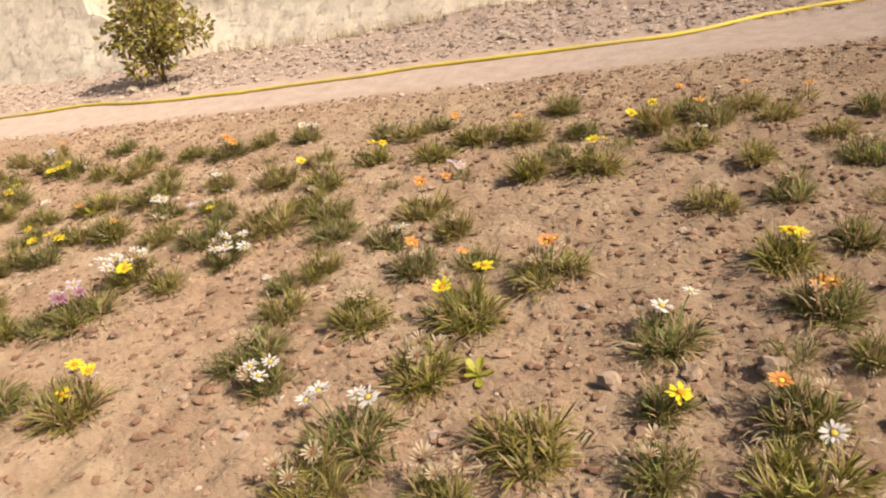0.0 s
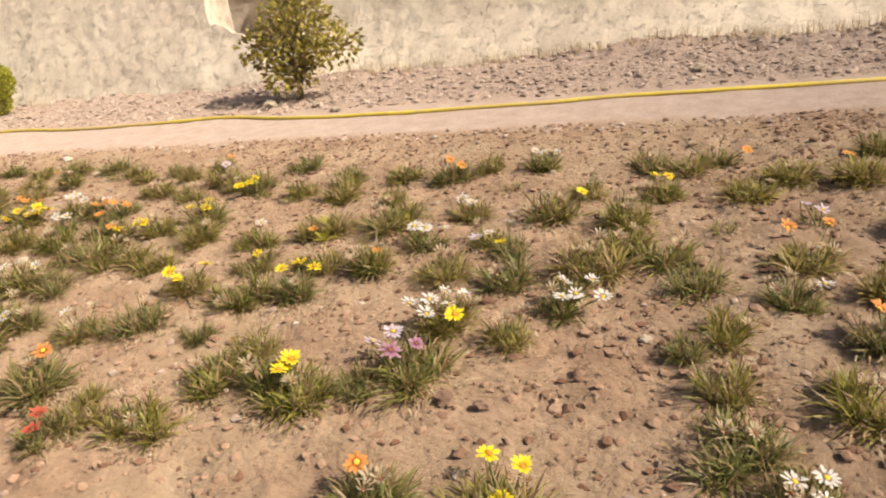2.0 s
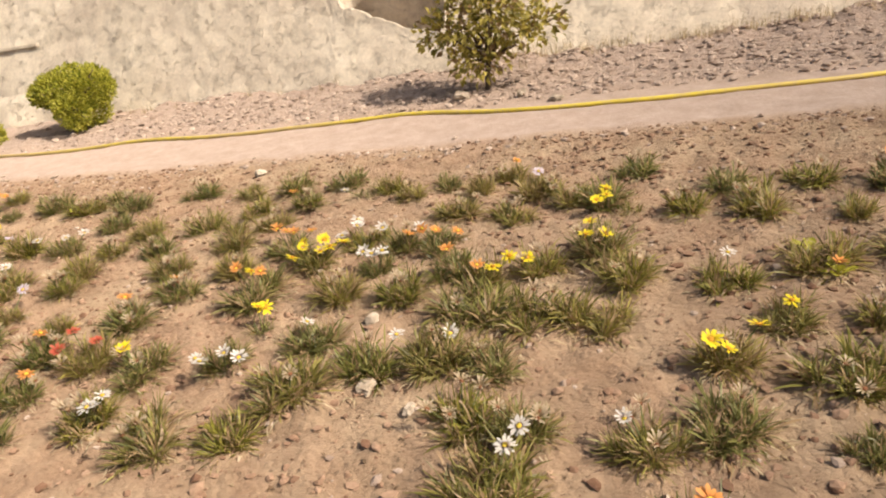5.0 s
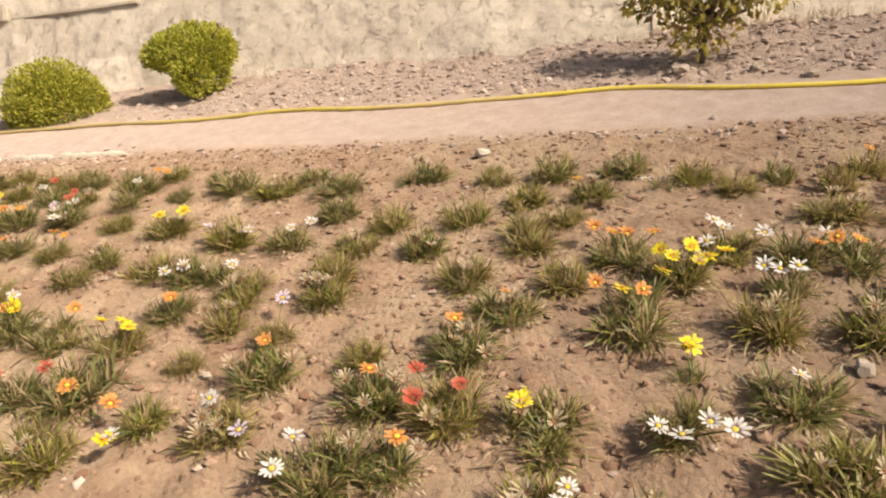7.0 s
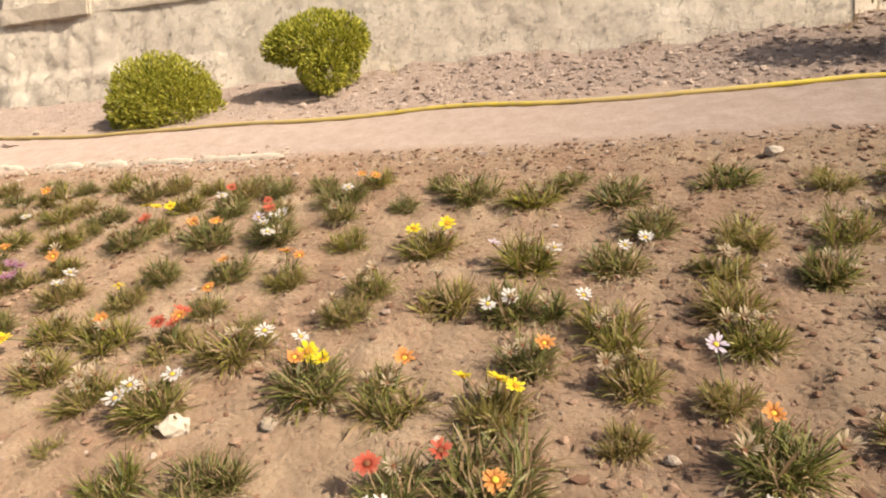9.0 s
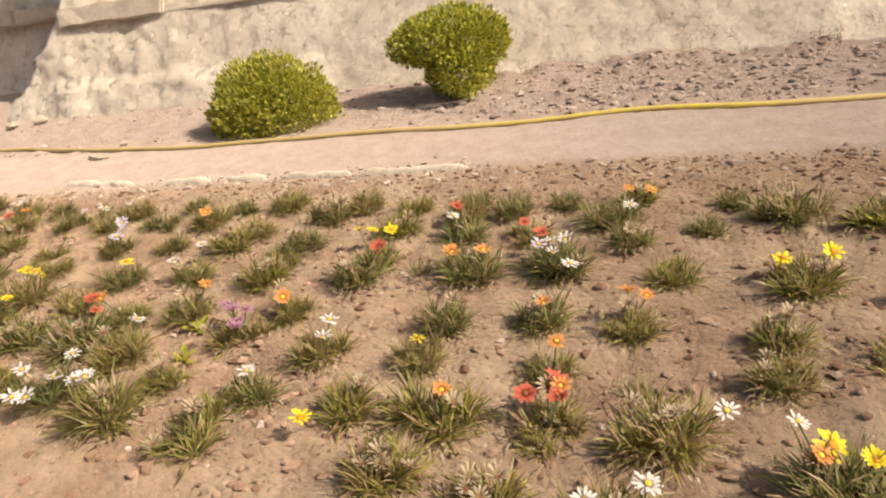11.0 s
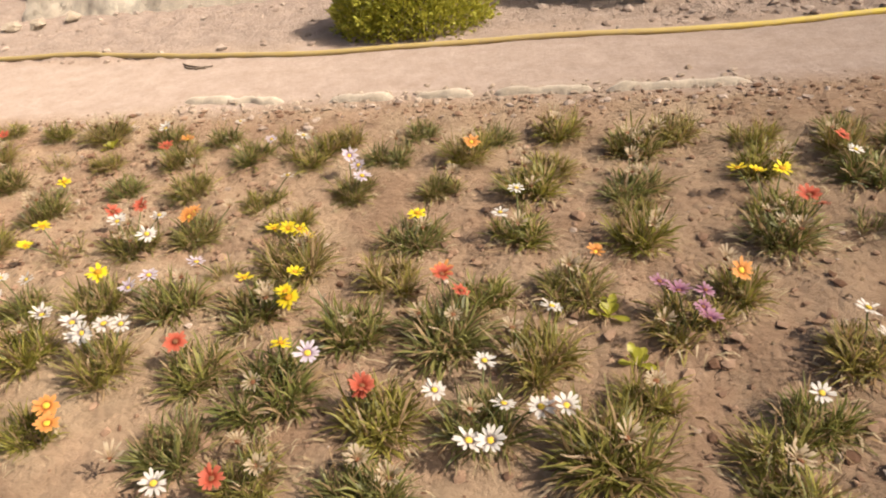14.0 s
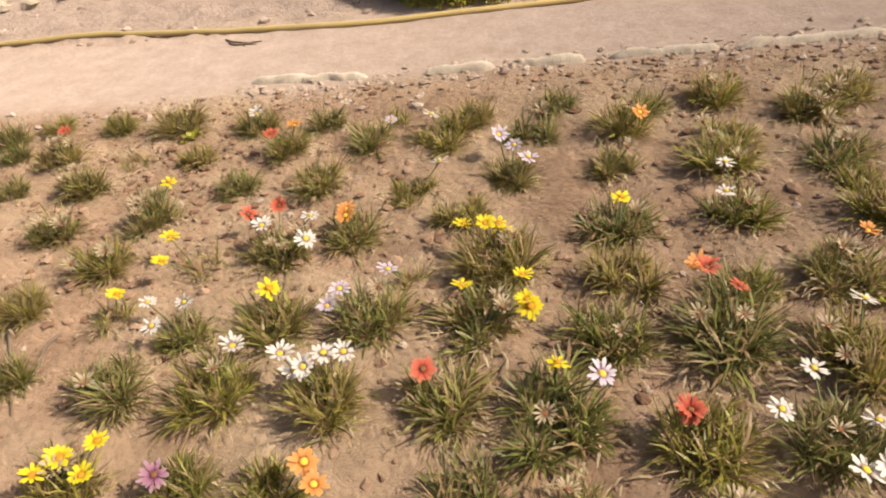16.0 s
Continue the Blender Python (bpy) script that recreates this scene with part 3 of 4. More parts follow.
def petals_mesh(code, count, r, cup, width, seed):
    rng = random.Random(seed)
    verts, faces = [], []
    for i in range(count):
        a = 6.283 * i / count + rng.gauss(0, 0.09)
        c, s = math.cos(a), math.sin(a)
        l, lift = r * rng.uniform(0.8, 1.1), cup + rng.gauss(0, 0.16)
        n = len(verts)
        for t, w in ((0.12, 0.35), (0.5, 0.9), (0.82, 1.0), (1.0, 0.25)):
            d, z = l * t, l * t * lift * (1.25 - 0.5 * t)
            h = width * w * 0.5
            verts += [(c * d - s * h, s * d + c * h, z), (c * d + s * h, s * d - c * h, z), ]
        faces += [(n + 2 * k, n + 2 * k + 1, n + 2 * k + 3, n + 2 * k + 2) for k in range(3)]
    return mesh("petals", verts, faces, PETALS[code])


def disc_mesh(code, r):
    bm = bmesh.new()
    bmesh.ops.create_uvsphere(bm, u_segments=10, v_segments=6, radius=r)
    bmesh.ops.scale(bm, vec=(1, 1, 0.45), verts=bm.verts)
    return bm_mesh("disc", bm, DISC[code])


FOLIAGES = [foliage_mesh(100 + i, 5 + i % 4, 124 - 11 * (i % 4), 0.135 + 0.012 * (i % 3), 0.095 + 0.012 * (i % 4)) for i in range(16)]
SPARSE = [foliage_mesh(140 + i, 3, 34, 0.14, 0.10) for i in range(4)]
LITTER = [litter_mesh(160 + i, 34 + 12 * i, 0.16) for i in range(4)]
HEADS = {c: [petals_mesh(c, n, 0.039, cup, 0.0120 if c in "yor" else 0.0098, 200 + 3 * i + ord(c)) for i, (n, cup) in enumerate(((15, 0.12), (13, 0.35), (14, 0.6)))] for c in "yorwpl"}
HEADS["s"] = [petals_mesh("s", 13, 0.034, 0.75 + 0.5 * i, 0.006, 300 + i) for i in range(2)]
DISCS = {"y": disc_mesh("y", 0.0105), "w": disc_mesh("w", 0.010), "d": disc_mesh("d", 0.009)}
HUES = {"y": "yellow", "o": "orange", "r": "red", "w": "white", "p": "purple", "l": "pale lilac", "s": "withered"}


def stem_mesh(dx, dy, h):
    pts = [(dx * t ** 1.3, dy * t ** 1.3, h * t) for t in (0, 0.3, 0.6, 0.85, 1.0)]
    v, f = tube(pts, [0.0032, 0.003, 0.0026, 0.0024, 0.0024], 5)
    return mesh("stem", v, f, STEM, True)


planted = random.Random(77)


def gazania(x, y, size, heads=()):
    """One plant: size 1 is about 0.3 m across. heads: (colour, dx, dy) from the foot."""
    rng = planted
    base = new("gazania")
    z0 = ground_z(x, y)
    base.matrix_basis = pose(x, y, z0)
    hues = []
    for h in heads:
        if HUES[h[0]] not in hues and h[0] != "s":
            hues.append(HUES[h[0]])
    what = "low gazania clump with " + " and ".join(hues[:2]) + " flowers in dry soil" if hues else ("green gazania clump with withered flower heads" if heads else "low green gazania clump without flowers in dry soil")
    tagged(base, what, "gazania", "gazanias in the flower bed")
    part("foliage", rng.choice(FOLIAGES if size > 0.55 else SPARSE + FOLIAGES[:3]), base, "", pose(0, 0, 0, 0, 0, rng.uniform(0, 360)) @ Matrix.Diagonal((size * 1.62, size * 1.62, (0.5 + 0.85 * size) * rng.uniform(0.9, 1.25), 1)))
    part("dead_leaves", rng.choice(LITTER), base, "bleached dead leaves", pose(0, 0, 0, 0, 0, rng.uniform(0, 360)) @ Matrix.Diagonal((size * 1.2, size * 1.2, 1, 1)))
    # heads that have finished flowering stand between the fresh ones
    old = [("s", rng.gauss(0, 0.06) * size, rng.gauss(0, 0.06) * size) for _ in range(rng.choice((0, 1, 1, 2, 3, 4)) if size > 0.6 else 0)]
    for c, dx, dy in list(heads) + old:
        h = (0.118 if c != "s" else 0.10) * (0.7 + 0.3 * size) + rng.uniform(-0.012, 0.014)
        top = Matrix.Translation((dx, dy, h))
        tip = Vector((0.22 + rng.gauss(0, 0.16), -0.14 + rng.gauss(0, 0.25), 1.0)).to_track_quat("Z", "Y").to_matrix().to_4x4()
        k = rng.uniform(0.8, 1.08) * (0.86 + 0.14 * size)
        head = part("flower", rng.choice(HEADS[c]), base, HUES[c] + (" petals" if c != "s" else " straw-coloured flower head"), top @ tip @ Matrix.Diagonal((k, k, k, 1)) @ pose(0, 0, 0, 0, 0, rng.uniform(0, 360)))
        part("disc", DISCS["y" if c == "y" else ("w" if c in "wlo" else "d")], head, "", Matrix.Translation((0, 0, 0.004)))
        part("stem", stem_mesh(dx * 0.8, dy * 0.8, h - 0.001), base, "", Matrix.Translation((dx * 0.2, dy * 0.2, 0.0)))
    return base


def seedling(x, y, k):
    """A young broad-leaved plant."""
    rng = random.Random(int(1000 * (x * x + y)))
    base = new("seedling")
    base.matrix_basis = pose(x, y, ground_z(x, y), 0, 0, rng.uniform(0, 360))
    tagged(base, "bright green broad-leaved seedling in dry soil", "seedling", "seedlings in the bed")
    for i in range(8):
        a = 2.4 * i + rng.gauss(0, 0.2)
        rise = radians(70 - 7 * i)
        l, w = 0.085 * k * rng.uniform(0.8, 1.2), 0.017 * k
        c, s = math.cos(a), math.sin(a)
        verts = []
        for t, ww in ((0.0, 0.15), (0.35, 0.55), (0.65, 1.0), (0.88, 0.7), (1.0, 0.05)):
            d, z = l * t * math.cos(rise), l * t * math.sin(rise) - 0.02 * t * t * k
            verts += [(c * d - s * w * ww, s * d + c * w * ww, z + 0.004), (c * d, s * d, z), (c * d + s * w * ww, s * d - c * w * ww, z + 0.004)]
        faces = [(3 * j + m, 3 * j + m + 1, 3 * j + m + 4, 3 * j + m + 3) for j in range(4) for m in (0, 1)]
        part("leaf", mesh("leaf", verts, faces, BUSHLEAF, True), base)


def twig(x0, y0, x1, y1):
    rng = random.Random(int(1000 * (x0 - y1)))
    pts = []
    for i in range(6):
        t = i / 5
        x, y = x0 + (x1 - x0) * t + rng.gauss(0, 0.006), y0 + (y1 - y0) * t + rng.gauss(0, 0.006)
        pts.append((x, y, ground_z(x, y) + 0.006))
    v, f = tube(pts, [0.006, 0.0065, 0.006, 0.005, 0.004, 0.003], 6)
    tagged(new("twig", mesh("twig", v, f, BARK, True)), "dry bent twig lying on the soil", "twig")


def dry_grass():
    """Thin bleached blades along the foot of the wall."""
    rng = random.Random(31)
    verts, faces = [], []
    for _ in range(330):
        if rng.random() < 0.93:
            x, y = rng.uniform(-5.8, 3.0), 8.42 - 0.28 * rng.random() ** 2
        else:
            x, y = rng.uniform(-11.2, -5.2), 7.95 - 0.22 * rng.random() ** 2
        z0 = ground_z(x, y)
        for _ in range(rng.randint(4, 10)):
            h, a, lean = rng.uniform(0.03, 0.16), rng.uniform(0, 6.28), rng.uniform(0.1, 0.5)
            bx, by = x + rng.gauss(0, 0.025), y + rng.gauss(0, 0.02)
            c, s, n = math.cos(a), math.sin(a), len(verts)
            for t, w in ((0, 0.0022), (0.5, 0.0018), (1.0, 0.0006)):
                d = h * lean * t * t
                verts += [(bx + c * d - s * w, by + s * d + c * w, z0 + h * t), (bx + c * d + s * w, by + s * d - c * w, z0 + h * t)]
            faces += [(n, n + 1, n + 3, n + 2), (n + 2, n + 3, n + 5, n + 4)]
    tagged(new("dry_grass", mesh("dry_grass", verts, faces, STRAW)), "bleached dry grass along the foot of the wall", "grass", kind="stuff")


def leaf_litter():
    """Curled brown flakes of dead leaf blown over the bed."""
    rng = random.Random(53)
    verts, faces = [], []
    for _ in range(5200):
        x, y = in_bed(rng)
        z, a, l, w, n = ground_z(x, y), rng.uniform(0, 6.283), rng.uniform(0.010, 0.036), rng.uniform(0.002, 0.006), len(verts)
        c, s, lift = math.cos(a), math.sin(a), rng.uniform(0.004, 0.014)
        for t, ww, up in ((-0.5, 0.3, 0.3), (0.0, 1.0, 1.0), (0.5, 0.2, 0.5)):
            verts += [(x + c * l * t - s * w * ww, y + s * l * t + c * w * ww, z + 0.004 + lift * up), (x + c * l * t + s * w * ww, y + s * l * t - c * w * ww, z + 0.002 + 0.6 * lift * up)]
        faces += [(n, n + 1, n + 3, n + 2), (n + 2, n + 3, n + 5, n + 4)]
    tagged(new("leaf_litter", mesh("leaf_litter", verts, faces, DEAD_LEAF)), "small curled dead leaves scattered on dry soil", "leaf litter", kind="stuff")


dry_grass()
leaf_litter()


# ---- single stones, seedlings and twigs ----
stone("stone", "pale angular limestone lying among the gazanias", -8.93, 2.73, 0.049, 400, BLEACHED_STONE, 0.65)
stone("stone", "small pale stone in dry soil", -8.62, 2.79, 0.027, 401, PALE_STONE, 0.65)
stone("stone", "round brown stone in dry soil", -2.26, 1.99, 0.025, 402, BROWN_STONE, 0.65)
stone("stone", "round brown stone in dry soil", -2.39, 2.00, 0.030, 403, BROWN_STONE, 0.65)
stone("stone", "broken pale limestone lump in dry soil", -5.11, 2.53, 0.042, 404, PALE_STONE, 0.65)
stone("stone", "small pale stone in dry soil", -4.91, 2.41, 0.025, 405, PALE_STONE, 0.65)
stone("stone", "pale limestone beside the hose", -5.79, 6.72, 0.068, 406, PALE_STONE, 0.65)
stone("stone", "pale stone at the edge of the path", -6.94, 5.07, 0.040, 407, BLEACHED_STONE, 0.65)
stone("stone", "brownish limestone half buried in soil", 0.23, 1.81, 0.036, 409, WARM_STONE, 0.65)
stone("stone", "pale limestone half buried in soil", 0.01, 1.81, 0.036, 410, WARM_STONE, 0.65)
stone("stone", "pale limestone half buried in soil", -0.22, 1.76, 0.039, 411, WARM_STONE, 0.65)
stone("stone", "small pale stone in dry soil", -1.79, 2.46, 0.024, 412, PALE_STONE, 0.65)
stone("stone", "pale stone in the rubble", -1.58, 7.06, 0.052, 413, PALE_STONE, 0.65)
stone("stone", "pale stone at the foot of the wall", -15.58, 7.62, 0.073, 418, PALE_STONE, 0.65)
stone("stone", "pale stone at the foot of the wall", -15.82, 7.60, 0.068, 419, PALE_STONE, 0.65)
stone("stone", "pale stone at the foot of the wall", -15.36, 7.82, 0.073, 420, PALE_STONE, 0.65)
stone("stone", "small pale stone in dry soil", -7.41, 2.76, 0.021, 422, PALE_STONE, 0.65)
stone("stone", "small pale stone in dry soil", -8.86, 3.25, 0.029, 423, PALE_STONE, 0.65)
stone("stone", "pale stone in dry soil", -5.26, 2.99, 0.031, 424, PALE_STONE, 0.65)
stone("stone", "pale stone beside the hose", -4.92, 6.47, 0.056, 425, PALE_STONE, 0.65)
stone("stone", "pale stone in the rubble", -5.26, 6.71, 0.049, 426, PALE_STONE, 0.65)
seedling(-3.07, 3.48, 1.00)
seedling(-3.53, 3.47, 1.00)
seedling(-0.64, 1.78, 0.90)
seedling(-8.10, 4.46, 1.00)
seedling(-10.74, 3.68, 0.90)
seedling(-8.50, 2.90, 0.90)
seedling(-3.46, 3.29, 1.00)
seedling(-10.67, 3.47, 0.80)
seedling(-13.23, 5.01, 0.80)
twig(-13.20, 3.72, -13.16, 3.48)
twig(-13.38, 6.25, -13.27, 6.30)
twig(-13.52, 6.35, -13.35, 6.28)
twig(-13.49, 6.30, -13.29, 6.25)
twig(-11.41, 3.08, -11.34, 3.04)
twig(-13.36, 3.71, -13.15, 3.39)

# the bed, strip by strip from west to east: place, size, and each flower's colour and offset from the foot
gazania(-14.05, 4.93, 0.45)
gazania(-14.19, 5.12, 0.57)
gazania(-14.02, 5.24, 0.58)
gazania(-13.21, 3.50, 0.45)
gazania(-13.03, 3.77, 0.55, [("y", 0.04, 0.01)])
gazania(-13.34, 3.79, 0.57)
gazania(-13.18, 4.03, 0.67)
gazania(-13.50, 4.27, 0.66)
gazania(-13.12, 4.30, 0.66, [("y", 0.05, 0.13)])
gazania(-13.18, 4.47, 0.54)
gazania(-13.55, 4.61, 0.65)
gazania(-13.89, 4.61, 0.45)
gazania(-13.12, 4.81, 0.58)
gazania(-13.41, 4.83, 0.51)
gazania(-13.78, 4.86, 0.70, [("r", 0.00, 0.09)])
gazania(-13.32, 5.13, 0.73)
gazania(-13.64, 5.17, 0.56)
gazania(-12.31, 3.10, 0.57, [("o", 0.09, 0.02), ("o", 0.12, -0.03)])
gazania(-12.85, 3.13, 0.61, [("y", 0.09, 0.07), ("y", 0.02, 0.02), ("y", -0.02, -0.03), ("y", 0.09, -0.02)])
gazania(-12.55, 3.14, 0.55, [("p", -0.03, -0.03)])
gazania(-12.23, 3.36, 0.67, [("w", -0.05, 0.03), ("w", -0.01, 0.08), ("w", 0.04, 0.09), ("w", -0.08, 0.04), ("w", -0.13, 0.09)])
gazania(-12.56, 3.41, 0.67, [("w", 0.05, 0.09)])
gazania(-12.87, 3.44, 0.70)
gazania(-12.16, 3.68, 0.78, [("l", -0.11, -0.05), ("l", -0.10, 0.05)])
gazania(-12.46, 3.68, 0.74, [("y", -0.03, 0.09)])
gazania(-12.75, 3.68, 0.58, [("w", 0.01, 0.04), ("w", -0.12, 0.06), ("w", -0.06, -0.05)])
gazania(-12.08, 3.87, 0.48, [("l", -0.05, -0.05)])
gazania(-12.83, 4.01, 0.53, [("y", -0.09, 0.05), ("y", -0.07, -0.08)])
gazania(-12.56, 4.06, 0.81, [("r", -0.12, 0.12), ("w", 0.12, 0.07), ("w", 0.13, -0.05), ("r", -0.02, 0.17), ("w", -0.04, 0.03)])
gazania(-12.29, 4.14, 0.71, [("o", -0.04, 0.05), ("o", -0.03, 0.00)])
gazania(-12.13, 4.38, 0.60, [("w", 0.11, 0.06)])
gazania(-12.51, 4.48, 0.64)
gazania(-12.84, 4.50, 0.57)
gazania(-12.03, 4.80, 0.85, [("w", -0.06, 0.04)])
gazania(-12.71, 4.80, 0.63, [("o", 0.04, 0.03), ("r", -0.05, -0.02)])
gazania(-12.36, 4.83, 0.71, [("l", 0.10, 0.03)])
gazania(-12.27, 5.01, 0.54)
gazania(-12.58, 5.02, 0.58, [("w", 0.10, -0.00)])
gazania(-12.93, 5.07, 0.61, [("w", 0.03, -0.04)])
gazania(-11.31, 2.97, 0.67)
gazania(-11.62, 3.01, 0.71, [("r", -0.02, -0.09)])
gazania(-11.85, 3.07, 0.72, [("w", 0.06, -0.16)])
gazania(-11.34, 3.20, 0.77, [("r", -0.03, 0.04), ("r", -0.03, 0.04)])
gazania(-11.07, 3.20, 0.62, [("w", -0.00, -0.12), ("w", 0.05, -0.11), ("w", -0.11, 0.04), ("w", 0.16, -0.00), ("w", 0.07, -0.00), ("w", -0.00, 0.17)])
gazania(-11.67, 3.28, 0.89, [("y", 0.02, 0.11), ("l", 0.12, 0.06)])
gazania(-11.94, 3.36, 0.75, [("r", -0.04, 0.03)])
gazania(-11.21, 3.54, 0.97, [("r", -0.03, 0.17), ("r", 0.04, 0.10)])
gazania(-11.51, 3.55, 0.69)
gazania(-11.85, 3.65, 0.84, [("y", 0.12, 0.08), ("y", 0.13, -0.03), ("y", 0.14, -0.04), ("y", -0.05, 0.06)])
gazania(-11.11, 3.74, 0.60, [("o", -0.14, 0.02)])
gazania(-11.43, 3.80, 0.65)
gazania(-11.80, 3.89, 0.77, [("y", -0.04, 0.09), ("y", -0.11, 0.12), ("y", 0.00, 0.09), ("y", 0.03, 0.08)])
gazania(-11.42, 4.08, 0.71, [("y", 0.01, 0.06)])
gazania(-11.04, 4.11, 0.71, [("w", -0.02, 0.16), ("w", -0.06, -0.02)])
gazania(-11.93, 4.20, 0.60)
gazania(-11.01, 4.44, 0.78)
gazania(-11.77, 4.47, 0.74, [("l", 0.07, -0.03), ("l", 0.02, 0.09), ("l", -0.04, 0.16)])
gazania(-11.40, 4.49, 0.64)
gazania(-11.32, 4.74, 0.65, [("o", 0.04, -0.08)])
gazania(-11.67, 4.78, 0.67)
gazania(-11.21, 4.92, 0.57)
gazania(-11.92, 4.95, 0.54)
gazania(-11.57, 4.99, 0.58)
gazania(-10.37, 3.07, 0.87)
gazania(-10.74, 3.11, 0.93, [("w", -0.11, 0.08)])
gazania(-10.26, 3.27, 0.63, [("w", -0.01, 0.01)])
gazania(-10.65, 3.32, 0.62)
gazania(-10.93, 3.45, 0.71, [("w", 0.03, 0.11), ("s", -0.06, -0.05)])
gazania(-10.10, 3.50, 0.63, [("w", 0.03, -0.03), ("w", 0.01, 0.08)])
gazania(-10.52, 3.64, 0.75, [("p", 0.03, -0.03), ("p", -0.03, 0.03), ("p", 0.04, 0.02), ("p", 0.04, -0.08), ("p", -0.08, 0.07)])
gazania(-10.37, 3.78, 0.66, [("o", -0.00, -0.02)])
gazania(-10.85, 3.80, 0.71, [("o", 0.07, 0.05)])
gazania(-10.17, 4.05, 0.85, [("r", 0.07, 0.11), ("r", 0.09, 0.03)])
gazania(-10.63, 4.07, 0.69)
gazania(-10.62, 4.25, 0.49)
gazania(-10.18, 4.25, 0.72, [("y", -0.04, 0.14), ("y", -0.10, 0.14), ("y", 0.05, 0.15)])
gazania(-10.65, 4.45, 0.81)
gazania(-10.16, 4.56, 0.62)
gazania(-10.97, 4.60, 0.74)
gazania(-10.61, 4.79, 0.83)
gazania(-10.15, 4.82, 0.56)
gazania(-10.46, 4.90, 0.63)
gazania(-10.93, 4.95, 0.65)
gazania(-9.31, 2.57, 0.45)
gazania(-9.05, 2.78, 0.82, [("w", -0.07, 0.02), ("w", -0.06, -0.06), ("w", 0.07, 0.07)])
gazania(-9.37, 2.86, 0.76)
gazania(-9.67, 2.92, 0.74)
gazania(-9.26, 3.15, 0.74, [("r", 0.02, 0.11), ("r", -0.06, 0.06), ("o", 0.04, 0.07), ("r", 0.04, 0.03)])
gazania(-9.59, 3.17, 0.79, [("o", 0.03, 0.01)])
gazania(-9.89, 3.21, 0.66, [("y", -0.08, -0.15)])
gazania(-9.02, 3.36, 0.45)
gazania(-9.28, 3.45, 0.57, [("o", 0.02, 0.02)])
gazania(-9.74, 3.49, 0.60, [("y", 0.02, -0.02)])
gazania(-9.70, 3.70, 0.65)
gazania(-9.04, 3.71, 0.68, [("o", 0.05, 0.07), ("o", -0.01, 0.07)])
gazania(-9.34, 3.73, 0.74, [("o", 0.01, -0.03)])
gazania(-9.70, 4.10, 0.85, [("o", -0.06, 0.00), ("o", 0.07, 0.01)])
gazania(-9.91, 4.12, 0.45)
gazania(-9.34, 4.14, 0.89, [("r", -0.08, 0.15), ("w", -0.01, -0.04), ("w", -0.02, 0.08), ("w", 0.07, -0.14), ("l", -0.07, 0.02), ("w", 0.03, 0.08)])
gazania(-9.06, 4.35, 0.64, [("w", -0.00, 0.16)])
gazania(-9.51, 4.46, 0.69, [("r", 0.00, -0.03)])
gazania(-9.83, 4.49, 0.82, [("w", -0.03, 0.03)])
gazania(-9.15, 4.58, 0.79)
gazania(-9.83, 4.70, 0.65, [("r", -0.04, -0.06)])
gazania(-9.61, 4.73, 0.60)
gazania(-9.36, 4.81, 0.55)
gazania(-9.04, 4.83, 0.67, [("o", 0.07, -0.14), ("o", -0.03, -0.10)])
gazania(-9.81, 4.86, 0.59)
gazania(-8.96, 2.47, 0.73)
gazania(-8.67, 2.48, 0.76)
gazania(-8.08, 2.53, 0.70, [("r", -0.08, 0.02), ("r", 0.10, 0.09), ("w", 0.09, -0.15), ("w", -0.03, -0.13), ("w", 0.02, -0.12)])
gazania(-8.27, 2.93, 0.84, [("o", 0.04, 0.11), ("s", -0.04, -0.02)])
gazania(-8.55, 2.95, 0.88, [("w", -0.08, 0.15), ("y", 0.06, 0.03), ("o", -0.05, 0.04), ("y", -0.02, 0.08)])
gazania(-8.94, 3.13, 0.79, [("w", 0.15, -0.00)])
gazania(-8.60, 3.38, 0.61)
gazania(-8.26, 3.53, 0.87)
gazania(-8.59, 3.59, 0.62)
gazania(-8.44, 3.99, 0.81, [("y", -0.09, 0.03), ("y", 0.07, 0.04)])
gazania(-8.90, 4.07, 0.56)
gazania(-8.76, 4.48, 0.49)
gazania(-8.06, 4.51, 0.93)
gazania(-8.41, 4.60, 0.83)
gazania(-8.63, 4.74, 0.50)
gazania(-7.74, 2.25, 0.84)
gazania(-7.16, 2.46, 0.76, [("w", -0.04, 0.06), ("l", 0.13, -0.05)])
gazania(-7.47, 2.48, 0.59, [("o", -0.07, -0.03), ("w", 0.03, -0.15), ("y", 0.02, -0.17)])
gazania(-7.85, 2.59, 0.97, [("o", 0.03, -0.04)])
gazania(-7.15, 2.73, 0.77, [("o", -0.02, 0.10)])
gazania(-7.53, 2.80, 0.45)
gazania(-7.91, 2.89, 0.79, [("y", 0.01, 0.06), ("y", -0.10, 0.06), ("y", 0.07, 0.02)])
gazania(-7.26, 3.00, 0.51, [("l", -0.03, 0.17)])
gazania(-7.53, 3.06, 0.61)
gazania(-7.86, 3.17, 0.75, [("o", 0.07, -0.05)])
gazania(-7.18, 3.30, 0.66)
gazania(-7.60, 3.34, 0.83, [("w", -0.11, 0.12)])
gazania(-7.98, 3.48, 0.77, [("w", 0.01, -0.03), ("w", -0.06, -0.08)])
gazania(-7.84, 3.49, 0.62)
gazania(-7.22, 3.49, 0.79)
gazania(-7.24, 3.77, 0.68)
gazania(-7.63, 3.84, 0.81, [("w", 0.04, -0.02), ("w", 0.11, 0.06)])
gazania(-7.98, 3.86, 0.85, [("w", 0.11, 0.00), ("l", -0.15, 0.03)])
gazania(-7.15, 4.03, 0.68)
gazania(-7.52, 4.16, 0.73)
gazania(-7.66, 4.50, 0.93)
